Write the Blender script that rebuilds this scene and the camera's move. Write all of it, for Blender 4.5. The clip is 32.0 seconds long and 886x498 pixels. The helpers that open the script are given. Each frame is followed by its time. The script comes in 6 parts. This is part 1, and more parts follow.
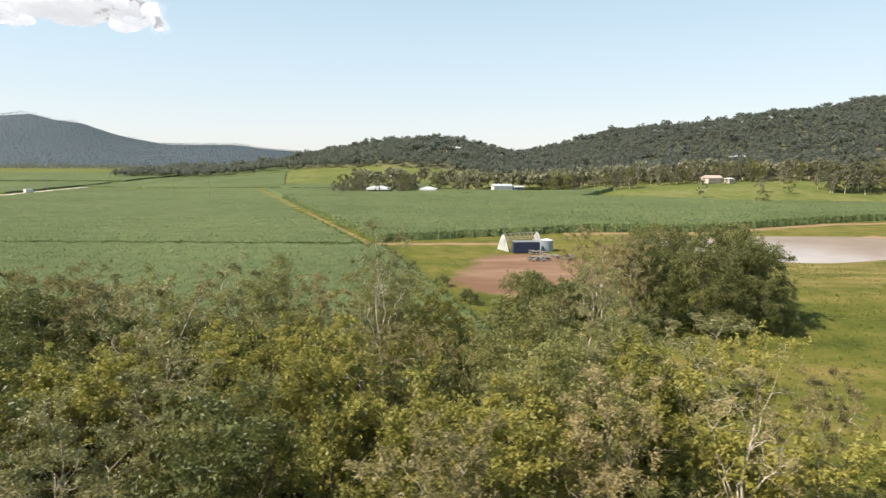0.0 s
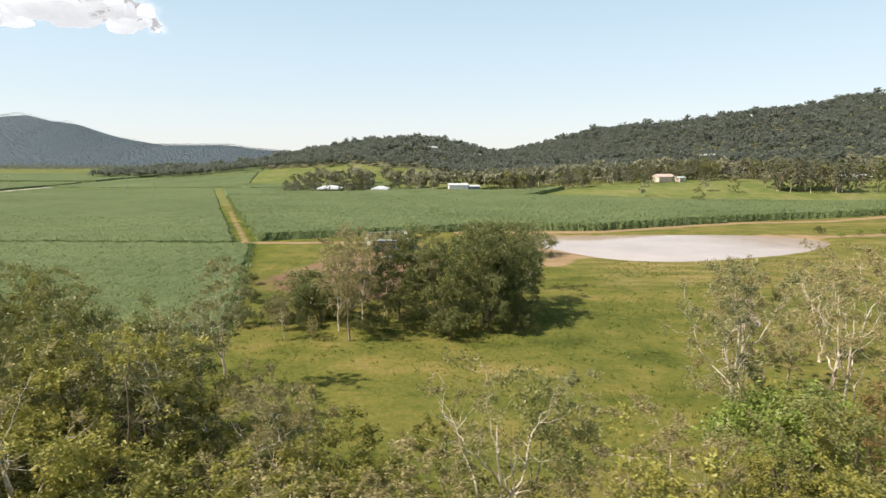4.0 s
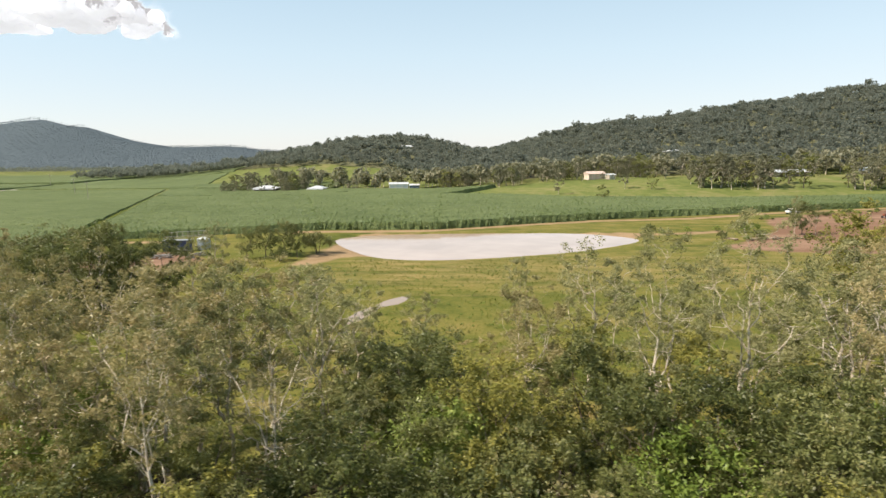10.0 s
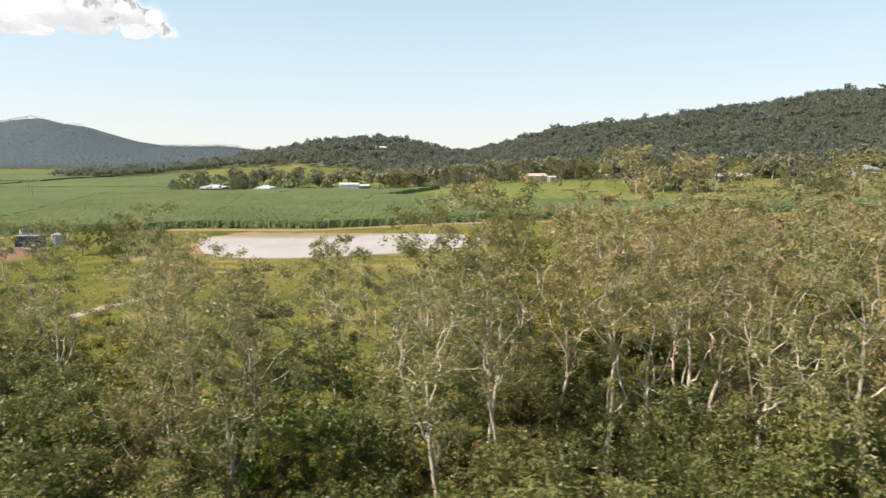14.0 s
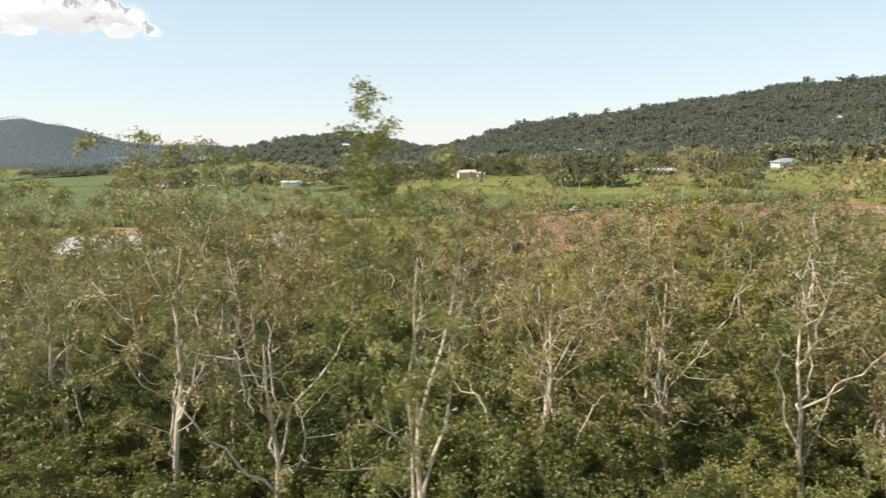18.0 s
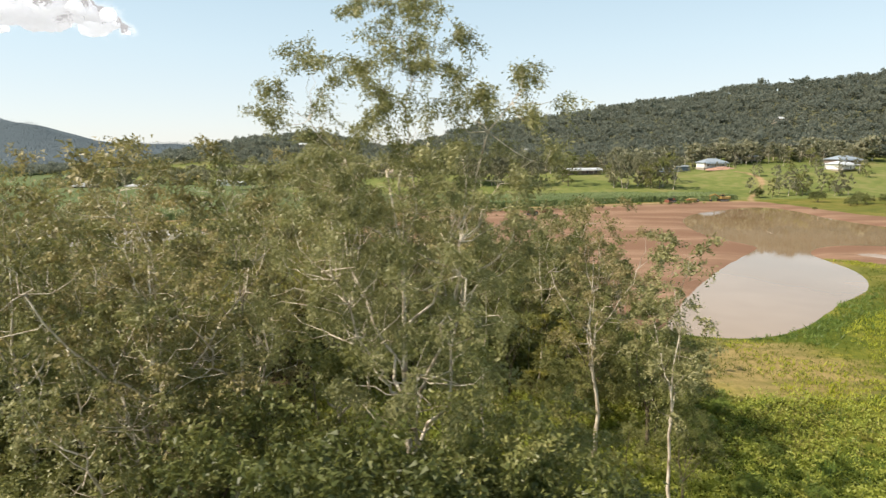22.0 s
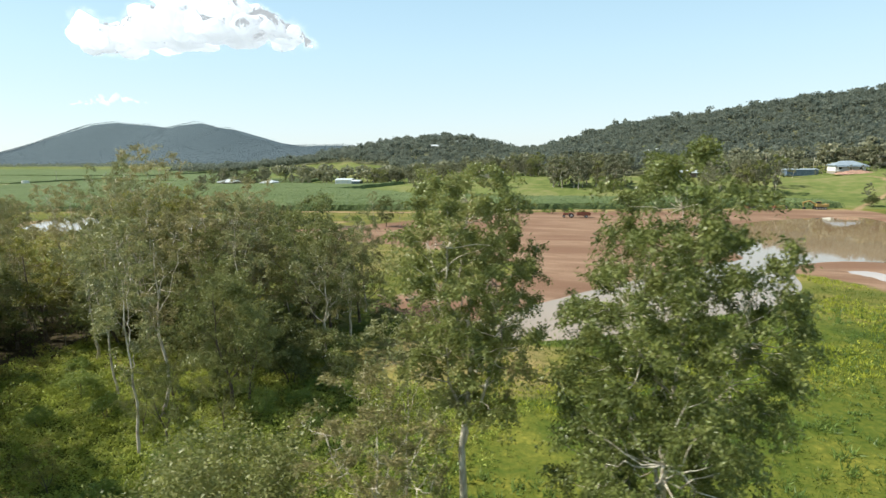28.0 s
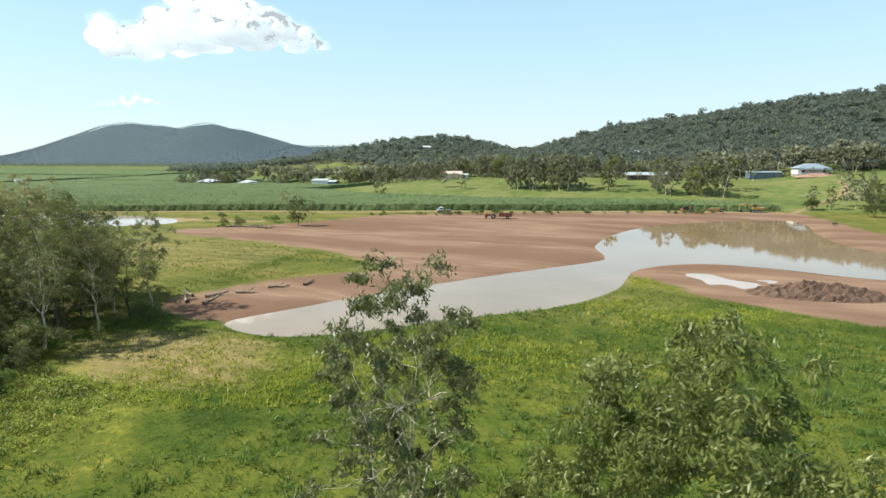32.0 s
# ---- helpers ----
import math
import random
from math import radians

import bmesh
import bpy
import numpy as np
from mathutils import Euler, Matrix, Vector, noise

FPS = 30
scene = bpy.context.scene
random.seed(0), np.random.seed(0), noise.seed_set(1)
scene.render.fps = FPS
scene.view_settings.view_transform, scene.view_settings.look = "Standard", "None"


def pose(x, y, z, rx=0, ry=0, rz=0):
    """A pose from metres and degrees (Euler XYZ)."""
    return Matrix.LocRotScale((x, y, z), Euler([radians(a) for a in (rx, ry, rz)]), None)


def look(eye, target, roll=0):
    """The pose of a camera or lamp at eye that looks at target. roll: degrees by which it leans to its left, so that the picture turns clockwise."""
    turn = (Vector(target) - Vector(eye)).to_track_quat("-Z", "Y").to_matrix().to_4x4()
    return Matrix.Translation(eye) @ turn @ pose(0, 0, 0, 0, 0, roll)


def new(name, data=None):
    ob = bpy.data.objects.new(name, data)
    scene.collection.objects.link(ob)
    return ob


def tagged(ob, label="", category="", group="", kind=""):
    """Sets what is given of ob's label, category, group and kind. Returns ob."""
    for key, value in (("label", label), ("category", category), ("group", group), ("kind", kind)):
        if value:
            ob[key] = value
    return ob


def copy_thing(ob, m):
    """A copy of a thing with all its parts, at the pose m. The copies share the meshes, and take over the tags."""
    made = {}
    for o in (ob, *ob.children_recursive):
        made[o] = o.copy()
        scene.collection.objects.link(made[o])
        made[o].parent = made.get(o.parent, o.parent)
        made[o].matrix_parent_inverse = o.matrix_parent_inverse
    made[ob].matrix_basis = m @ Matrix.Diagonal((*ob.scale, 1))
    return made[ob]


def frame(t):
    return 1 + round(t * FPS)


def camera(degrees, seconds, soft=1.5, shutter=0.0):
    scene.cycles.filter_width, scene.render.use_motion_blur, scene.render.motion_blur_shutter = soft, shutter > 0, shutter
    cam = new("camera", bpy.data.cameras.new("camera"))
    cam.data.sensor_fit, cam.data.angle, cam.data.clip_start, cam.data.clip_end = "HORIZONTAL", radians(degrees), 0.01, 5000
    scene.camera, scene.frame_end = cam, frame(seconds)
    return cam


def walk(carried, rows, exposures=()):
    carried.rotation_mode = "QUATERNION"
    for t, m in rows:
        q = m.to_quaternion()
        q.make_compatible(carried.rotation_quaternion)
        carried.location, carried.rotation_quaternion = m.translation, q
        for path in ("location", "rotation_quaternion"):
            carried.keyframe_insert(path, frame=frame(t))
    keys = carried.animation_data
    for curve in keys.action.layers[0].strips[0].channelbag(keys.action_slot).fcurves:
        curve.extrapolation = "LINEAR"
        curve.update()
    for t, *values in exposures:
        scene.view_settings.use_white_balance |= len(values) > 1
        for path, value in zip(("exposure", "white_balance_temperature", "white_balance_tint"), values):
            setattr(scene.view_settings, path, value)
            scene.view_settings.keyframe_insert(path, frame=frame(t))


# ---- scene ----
cam = camera(74.3, 32.0, 1.4, 0.25)
PATH = [
    (0.0, (-8.41, -0.28, 21.54), (-8.66, 49.11, 13.76), 0.20),
    (0.5, (-3.98, -0.68, 21.68), (-4.38, 48.70, 13.86), 0.26),
    (1.0, (0.81, -0.80, 21.70), (0.36, 48.59, 13.90), 0.29),
    (1.5, (4.71, -0.62, 21.68), (4.33, 48.77, 13.86), 0.26),
    (2.0, (9.38, -0.49, 21.67), (8.91, 48.89, 13.86), 0.20),
    (2.5, (13.37, -0.37, 21.64), (12.84, 49.01, 13.84), 0.13),
    (3.0, (17.88, -0.24, 21.57), (17.33, 49.14, 13.74), 0.08),
    (3.5, (21.72, -0.06, 21.46), (21.04, 49.33, 13.66), 0.05),
    (5.5, (37.33, 0.94, 21.18), (35.00, 50.27, 13.35), -0.06),
    (6.0, (41.94, 0.97, 21.17), (39.49, 50.29, 13.32), -0.10),
    (6.5, (46.69, 0.74, 21.23), (44.14, 50.04, 13.33), -0.16),
    (7.0, (51.41, 0.32, 21.42), (48.76, 49.61, 13.45), -0.20),
    (7.5, (56.47, -0.01, 21.58), (53.64, 49.27, 13.58), -0.24),
    (8.0, (61.40, -0.17, 21.69), (58.45, 49.10, 13.68), -0.29),
    (8.5, (66.44, -0.33, 21.78), (63.33, 48.92, 13.74), -0.34),
    (9.0, (71.66, -0.29, 21.78), (68.31, 48.96, 13.80), -0.37),
    (9.5, (76.81, 0.04, 21.72), (73.41, 49.28, 13.75), -0.46),
    (10.0, (81.92, 0.51, 21.62), (78.37, 49.75, 13.68), -0.62),
    (10.5, (86.80, 0.86, 21.57), (83.15, 50.08, 13.57), -0.79),
    (11.0, (91.67, 1.01, 21.56), (87.87, 50.21, 13.52), -0.84),
    (11.5, (96.63, 1.27, 21.51), (92.63, 50.45, 13.47), -0.76),
    (12.0, (101.38, 1.59, 21.40), (97.33, 50.78, 13.43), -0.59),
    (12.5, (106.13, 1.93, 21.26), (102.03, 51.14, 13.38), -0.40),
    (13.0, (110.81, 2.31, 21.07), (106.64, 51.51, 13.24), -0.22),
    (13.5, (115.59, 2.70, 20.89), (111.19, 51.92, 13.31), -0.11),
    (14.0, (120.38, 2.68, 20.94), (116.00, 51.87, 13.16), -0.11),
    (17.0, (150.76, -1.01, 21.83), (145.73, 48.09, 13.86), -0.59),
    (17.5, (154.96, -1.02, 21.85), (149.93, 48.08, 13.86), -0.69),
    (18.0, (159.85, -0.67, 21.76), (155.43, 48.46, 13.60), -0.69),
    (18.5, (164.00, -0.51, 21.60), (160.40, 48.78, 14.03), -0.49),
    (19.0, (168.66, -0.34, 21.69), (165.71, 48.93, 13.71), -0.36),
    (19.5, (173.46, -0.32, 21.75), (169.81, 48.87, 13.57), -0.52),
    (20.0, (178.69, -0.33, 21.60), (174.69, 48.84, 13.49), -0.81),
    (20.5, (183.26, -0.28, 21.35), (179.19, 48.94, 13.51), -0.92),
    (21.0, (188.19, 0.23, 21.18), (184.37, 49.43, 13.12), -0.80),
    (21.5, (192.06, 0.64, 21.08), (188.36, 49.83, 12.91), -0.63),
    (22.0, (195.98, 0.91, 21.02), (192.28, 50.10, 12.87), -0.54),
    (22.5, (198.79, 1.14, 20.98), (195.76, 50.37, 12.82), -0.51),
    (23.0, (201.57, 1.19, 20.94), (200.12, 50.50, 12.75), -0.50),
    (23.5, (203.94, 1.15, 20.91), (204.07, 50.47, 12.71), -0.50),
    (24.0, (206.93, 1.03, 20.86), (209.53, 50.28, 12.63), -0.50),
    (24.5, (209.87, 0.82, 20.83), (214.09, 49.95, 12.52), -0.49),
    (25.0, (213.31, 0.49, 20.76), (216.56, 49.69, 12.46), -0.48),
    (25.5, (216.69, 0.42, 20.71), (216.84, 49.73, 12.45), -0.47),
    (27.5, (234.76, 3.24, 20.58), (219.81, 50.28, 12.56), -0.48),
    (28.0, (239.75, 4.53, 20.52), (222.42, 50.75, 12.59), -0.46),
    (28.5, (244.02, 6.13, 20.43), (225.70, 51.99, 12.58), -0.44),
    (29.0, (249.00, 7.81, 20.36), (230.55, 53.62, 12.56), -0.47),
    (29.5, (253.48, 9.34, 20.29), (234.97, 55.13, 12.51), -0.52),
    (30.0, (257.88, 11.20, 20.18), (239.37, 56.99, 12.38), -0.53),
    (30.5, (262.05, 12.74, 20.09), (243.41, 58.48, 12.32), -0.49),
    (31.0, (266.40, 13.90, 20.15), (247.64, 59.59, 12.35), -0.40),
    (31.5, (268.73, 14.85, 20.14), (249.88, 60.49, 12.32), -0.30),
    (32.0, (269.94, 15.36, 20.05), (251.02, 60.98, 12.25), -0.20),
]
walk(cam, [(t, look(eye, target, roll)) for t, eye, target, roll in PATH], [(0.0, 0.58, 6620, 13), (22.0, 0.62, 6780, 12), (27.0, 0.62, 6200, 5), (32.0, 0.62, 5950, 2)])

# ---- world, sun ----
SUN_EL, SUN_AZ = 47.0, -110.0          # azimuth from +y towards +x
world = bpy.data.worlds.new("sky")
scene.world = world
world.use_nodes = True
wn, wl = world.node_tree.nodes, world.node_tree.links
bg = wn["Background"]
sky = wn.new("ShaderNodeTexSky")
sky.sky_type = "NISHITA"
sky.sun_disc = False
sky.sun_elevation, sky.sun_rotation = radians(SUN_EL), radians(SUN_AZ)
sky.air_density, sky.dust_density, sky.ozone_density = 1.0, 0.4, 1.0
# a pale haze that thins upwards, over the clear sky
tcw, sxyz = wn.new("ShaderNodeTexCoord"), wn.new("ShaderNodeSeparateXYZ")
wl.new(tcw.outputs["Generated"], sxyz.inputs[0])
hz = wn.new("ShaderNodeValToRGB")
for e, (p_, c_) in zip([hz.color_ramp.elements[0], hz.color_ramp.elements[1], hz.color_ramp.elements.new(0.16), hz.color_ramp.elements.new(0.4)],
                       ((0.0, (5.2, 5.5, 5.7)), (1.0, (1.1, 2.2, 3.4)), (0.16, (4.3, 5.4, 5.9)), (0.4, (2.6, 4.2, 5.2)))):
    e.position, e.color = p_, (*c_, 1)
wl.new(sxyz.outputs[2], hz.inputs[0])
mxw = wn.new("ShaderNodeMix")
mxw.data_type = "RGBA"
mxw.inputs[0].default_value = 0.75
wl.new(sky.outputs[0], mxw.inputs[6]); wl.new(hz.outputs[0], mxw.inputs[7])
wl.new(mxw.outputs[2], bg.inputs["Color"])
bg.inputs["Strength"].default_value = 0.11
sun = new("sun", bpy.data.lights.new("sun", "SUN"))
sun.data.energy, sun.data.angle, sun.data.color = 4.8, radians(0.6), (1.0, 0.92, 0.79)
sd = Vector((math.sin(radians(SUN_AZ)) * math.cos(radians(SUN_EL)), math.cos(radians(SUN_AZ)) * math.cos(radians(SUN_EL)), math.sin(radians(SUN_EL))))
sun.matrix_world = look(sd * 300, (0, 0, 0))

# ---- materials ----
def material(name):
    m = bpy.data.materials.new(name)
    m.use_nodes = True
    n, l = m.node_tree.nodes, m.node_tree.links
    return m, n, l, n["Principled BSDF"]


def ramp(n, l, src, stops):
    r = n.new("ShaderNodeValToRGB")
    while len(r.color_ramp.elements) < len(stops):
        r.color_ramp.elements.new(0.5)
    for e, (p, c) in zip(r.color_ramp.elements, stops):
        e.position, e.color = p, (*c, 1)
    l.new(src, r.inputs[0])
    return r.outputs[0]


def noise_tex(n, l, scale, detail=3.0, rough=0.55, coord="Object", stretch=None):
    tc = n.new("ShaderNodeTexCoord")
    t = n.new("ShaderNodeTexNoise")
    t.inputs["Scale"].default_value, t.inputs["Detail"].default_value, t.inputs["Roughness"].default_value = scale, detail, rough
    if stretch:
        mp = n.new("ShaderNodeMapping")
        mp.inputs["Scale"].default_value = stretch
        l.new(tc.outputs[coord], mp.inputs[0])
        l.new(mp.outputs[0], t.inputs["Vector"])
    else:
        l.new(tc.outputs[coord], t.inputs["Vector"])
    return t.outputs["Fac"]


def mixc(n, l, fac, a, b, mode="MIX"):
    m = n.new("ShaderNodeMix")
    m.data_type, m.blend_type = "RGBA", mode
    for sock, v in ((m.inputs[0], fac), (m.inputs[6], a), (m.inputs[7], b)):
        if isinstance(v, (int, float)):
            sock.default_value = v
        elif isinstance(v, tuple):
            sock.default_value = (*v, 1)
        else:
            l.new(v, sock)
    return m.outputs[2]


def calc(n, l, op, a, b=0.0, c=0.0, clamp=False):
    m = n.new("ShaderNodeMath")
    m.operation, m.use_clamp = op, clamp
    for sock, v in zip(m.inputs, (a, b, c)):
        if isinstance(v, (int, float)):
            sock.default_value = v
        else:
            l.new(v, sock)
    return m.outputs[0]


def bump(n, l, p, h, strength, dist):
    b = n.new("ShaderNodeBump")
    b.inputs["Strength"].default_value, b.inputs["Distance"].default_value = strength, dist
    l.new(h, b.inputs["Height"])
    l.new(b.outputs[0], p.inputs["Normal"])


def plain(name, colour, rough=0.7, metal=0.0, vary=0.25, scale=2.0, bumps=0.0):
    m, n, l, p = material(name)
    f = noise_tex(n, l, scale, 4)
    dark = tuple(c * (1 - vary) for c in colour)
    lite = tuple(min(1, c * (1 + vary)) for c in colour)
    l.new(ramp(n, l, f, [(0.3, dark), (0.7, lite)]), p.inputs["Base Color"])
    p.inputs["Roughness"].default_value, p.inputs["Metallic"].default_value = rough, metal
    if bumps:
        bump(n, l, p, noise_tex(n, l, scale * 6, 4), bumps, 0.05)
    return m


def foliage(name, dark, mid, lite, odd=None, trans=0.30, gloss=0.45, through_c=(0.34, 0.36, 0.09), grain=0.55, tone=0.36):
    """Leaves: colour by leaf and by spray, light passes through."""
    m, n, l, p = material(name)
    g = n.new("ShaderNodeNewGeometry")
    oi = n.new("ShaderNodeObjectInfo")
    f = noise_tex(n, l, grain, 2)
    a = calc(n, l, "MULTIPLY_ADD", g.outputs["Random Per Island"], tone, f)
    a = calc(n, l, "MULTIPLY_ADD", oi.outputs["Random"], 0.36, a)
    a = calc(n, l, "SUBTRACT", a, 0.34)
    stops = [(0.08, dark), (0.45, mid), (0.8, lite)]
    if odd:
        stops.append((0.97, odd))
    c = ramp(n, l, a, stops)
    l.new(c, p.inputs["Base Color"])
    p.inputs["Roughness"].default_value = gloss
    p.inputs["Specular IOR Level"].default_value = 0.35
    tr = n.new("ShaderNodeBsdfTranslucent")
    l.new(mixc(n, l, 0.5, c, through_c), tr.inputs[0])
    mx = n.new("ShaderNodeMixShader")
    mx.inputs[0].default_value = trans
    l.new(p.outputs[0], mx.inputs[1])
    l.new(tr.outputs[0], mx.inputs[2])
    l.new(mx.outputs[0], n["Material Output"].inputs[0])
    return m


LEAF = {
    "gum": foliage("gum_leaves", (0.09, 0.096, 0.036), (0.225, 0.22, 0.095), (0.39, 0.365, 0.18), (0.44, 0.37, 0.19), 0.28),
    "brown": foliage("olive_brown_leaves", (0.125, 0.105, 0.045), (0.28, 0.235, 0.104), (0.43, 0.355, 0.17), (0.44, 0.30, 0.155), 0.28),
    "dense": foliage("dark_broad_leaves", (0.034, 0.043, 0.013), (0.104, 0.121, 0.037), (0.235, 0.237, 0.085), (0.27, 0.22, 0.095), 0.26),
    "olive": foliage("olive_green_leaves", (0.075, 0.085, 0.026), (0.18, 0.19, 0.06), (0.31, 0.30, 0.11), (0.36, 0.27, 0.11), 0.3),
    "rust": foliage("rusty_leaves", (0.11, 0.075, 0.03), (0.24, 0.165, 0.06), (0.36, 0.25, 0.10), None, 0.3),
    "bright": foliage("bright_green_leaves", (0.075, 0.12, 0.02), (0.17, 0.24, 0.045), (0.29, 0.345, 0.085)),
    "yellow": foliage("yellow_green_leaves", (0.085, 0.092, 0.022), (0.23, 0.22, 0.05), (0.42, 0.38, 0.09), None, 0.32, 0.5, (0.26, 0.26, 0.05)),
    # grey-green foliage, with extra blue standing in for distance haze
    "grey": foliage("grey_green_leaves", (0.11, 0.115, 0.075), (0.21, 0.208, 0.13), (0.32, 0.30, 0.195), (0.33, 0.28, 0.16), 0.35, 0.5, (0.30, 0.30, 0.12), 0.12),
    "glossy": foliage("glossy_grey_green_leaves", (0.055, 0.066, 0.026), (0.18, 0.185, 0.078), (0.37, 0.35, 0.18), (0.36, 0.23, 0.13), 0.25, 0.38),
    "green": foliage("drooping_green_gum_leaves", (0.048, 0.062, 0.016), (0.145, 0.165, 0.042), (0.29, 0.295, 0.095), (0.33, 0.25, 0.12), 0.28, 0.4),
}
# paler and bluer than near leaves: haze painted into the colour
FAR_LEAF = foliage("hazed_hill_leaves", (0.12, 0.14, 0.115), (0.195, 0.21, 0.165), (0.275, 0.28, 0.215), (0.34, 0.315, 0.23), 0.55, 0.7, (0.25, 0.27, 0.20), 0.11, 0.16)
# distance haze is put into these leaf colours as a blue tint
MOUNT_LEAF = foliage("hazed_mountain_leaves", (0.085, 0.108, 0.128), (0.10, 0.125, 0.142), (0.118, 0.142, 0.152), None, 0.55, 0.8, (0.12, 0.15, 0.17), 0.02, 0.12)
GRASS_LEAF = foliage("grass_blades", (0.075, 0.102, 0.016), (0.135, 0.165, 0.026), (0.22, 0.23, 0.04), (0.26, 0.23, 0.07), 0.4, 0.5, (0.18, 0.22, 0.03))
# leaf colour raised to stand in for sun that the trees block
WEED_LEAF = foliage("sunlit_weed_leaves", (0.15, 0.19, 0.03), (0.30, 0.345, 0.06), (0.43, 0.45, 0.10), (0.46, 0.42, 0.14), 0.45, 0.5, (0.42, 0.46, 0.08))
REED_LEAF = foliage("low_weeds", (0.06, 0.10, 0.02), (0.13, 0.195, 0.04), (0.22, 0.28, 0.07), None, 0.35)
# cane green with some haze blue mixed into the colour
CANE_LEAF = foliage("cane_leaves", (0.075, 0.115, 0.038), (0.14, 0.19, 0.066), (0.22, 0.27, 0.10), None, 0.3, 0.5, (0.26, 0.32, 0.10), 0.05)


def bark(name, base, patch, dark):
    m, n, l, p = material(name)
    f = noise_tex(n, l, 2.2, 4, 0.6, "Object", (1.6, 1.6, 0.5))
    l.new(ramp(n, l, f, [(0.30, dark), (0.45, patch), (0.58, base), (0.8, tuple(min(1, c * 1.12) for c in base))]), p.inputs["Base Color"])
    p.inputs["Roughness"].default_value = 0.75
    bump(n, l, p, noise_tex(n, l, 9, 4), 0.4, 0.04)
    return m


BARK = {
    "gum": bark("pale_gum_bark", (0.66, 0.58, 0.47), (0.47, 0.39, 0.30), (0.20, 0.15, 0.11)),
    "brown": bark("brown_bark", (0.34, 0.27, 0.19), (0.20, 0.15, 0.10), (0.07, 0.05, 0.035)),
    "dark": bark("dark_bark", (0.17, 0.13, 0.095), (0.10, 0.075, 0.055), (0.04, 0.03, 0.022)),
}

# ---- land forms ----
def step(a, b, v):
    u = np.clip((np.asarray(v, float) - a) / (b - a), 0, 1)
    return u * u * (3 - 2 * u)


def rounded(points, parts=5):
    """A closed outline, smoothed through its corners."""
    pts = np.array(points, float)
    out = []
    for i in range(len(pts)):
        a, b, c, d = (pts[(i + k) % len(pts)] for k in (-1, 0, 1, 2))
        for u in np.arange(parts) / parts:
            out.append(0.5 * (2 * b + (c - a) * u + (2 * a - 5 * b + 4 * c - d) * u * u + (3 * b - a - 3 * c + d) * u ** 3))
    return np.array(out)


def outside(poly, x, y):
    """Distance from an outline, negative inside."""
    x, y = np.asarray(x, float), np.asarray(y, float)
    best, inside = np.full(x.shape, 1e9), np.zeros(x.shape, bool)
    lo, hi = poly.min(0) - 60, poly.max(0) + 60
    near = (x > lo[0]) & (x < hi[0]) & (y > lo[1]) & (y < hi[1])
    px, py = x[near], y[near]
    d2, ins = np.full(px.shape, 1e9), np.zeros(px.shape, bool)
    for (x0, y0), (x1, y1) in zip(poly, np.roll(poly, -1, 0)):
        ex, ey = x1 - x0, y1 - y0
        u = np.clip(((px - x0) * ex + (py - y0) * ey) / (ex * ex + ey * ey + 1e-9), 0, 1)
        d2 = np.minimum(d2, (px - x0 - u * ex) ** 2 + (py - y0 - u * ey) ** 2)
        if y0 != y1:
            ins ^= ((y0 > py) != (y1 > py)) & (px < x0 + ex * (py - y0) / ey)
    best[near] = np.where(ins, -np.sqrt(d2), np.sqrt(d2))
    return best


POND = rounded([(43, 150), (48, 158), (62, 162), (86, 164), (108, 163), (121, 152), (112, 140), (97, 130), (74, 122), (60, 124), (51, 134)])
DAM = rounded([(218, 70), (221, 78), (229, 93), (241, 112), (254, 130), (255.5, 137), (251.5, 152), (254, 176), (262, 197), (276, 213),
               (297, 227), (303, 214), (302, 192), (305, 170), (318, 150), (308, 133), (297, 131), (285, 135), (273, 135.5), (263, 126),
               (261, 108), (255, 94), (245, 84), (236, 74), (227, 68)])
PUDDLES = [rounded([(63.2, 74), (64.2, 79), (65.4, 81.5), (66.4, 81), (65.8, 77), (64.6, 73.6)]), rounded([(66.2, 82.8), (67.6, 86.6), (69.6, 88.8), (70.2, 87.6), (68.6, 83.6)]), rounded([(270.5, 122.5), (274, 124), (277, 120.5), (281.5, 118), (279, 114), (276.5, 116.5), (274.5, 115.5), (273, 119)]), rounded([(281.5, 122), (284.5, 121.6), (283.4, 119.8)])]
DIRT = rounded([(205, 72), (204, 83), (209, 95), (219, 108), (200, 119), (178, 127), (139, 134), (150, 152), (164, 170), (176, 198),
                (230, 226), (296, 248), (310, 238), (316, 200), (326, 172), (330, 140), (306, 128), (270, 128), (256, 108), (238, 84), (222, 70)])
BANK = rounded([(262, 124), (274, 134), (300, 133), (322, 128), (318, 100), (296, 97), (278, 103), (268, 113)])
SAND = rounded([(38, 111), (39, 121), (41.5, 150), (46, 164), (64, 167), (110, 168), (130, 166), (150, 172), (150, 160), (126, 152), (112, 139), (97, 128), (74, 119), (56, 121), (51, 113), (44, 109)])
YARD = rounded([(-8, 96), (-6, 112), (0, 128), (14, 130), (22, 120), (22, 104), (17, 88), (6, 84)])


def fbm(x, y, s, seed=0.0):
    """Cheap smooth waves, for uneven ground."""
    r = np.random.RandomState(int(seed) + 7)
    v = np.zeros(np.shape(x))
    for k in range(7):
        a, ph, f = r.uniform(0, 6.28), r.uniform(0, 6.28), s * r.uniform(0.6, 2.4)
        v = v + np.sin((x * np.cos(a) + y * np.sin(a)) * f + ph + 1.3 * np.sin((y * np.cos(a) - x * np.sin(a)) * f * 0.7 + ph)) / 7
    return v


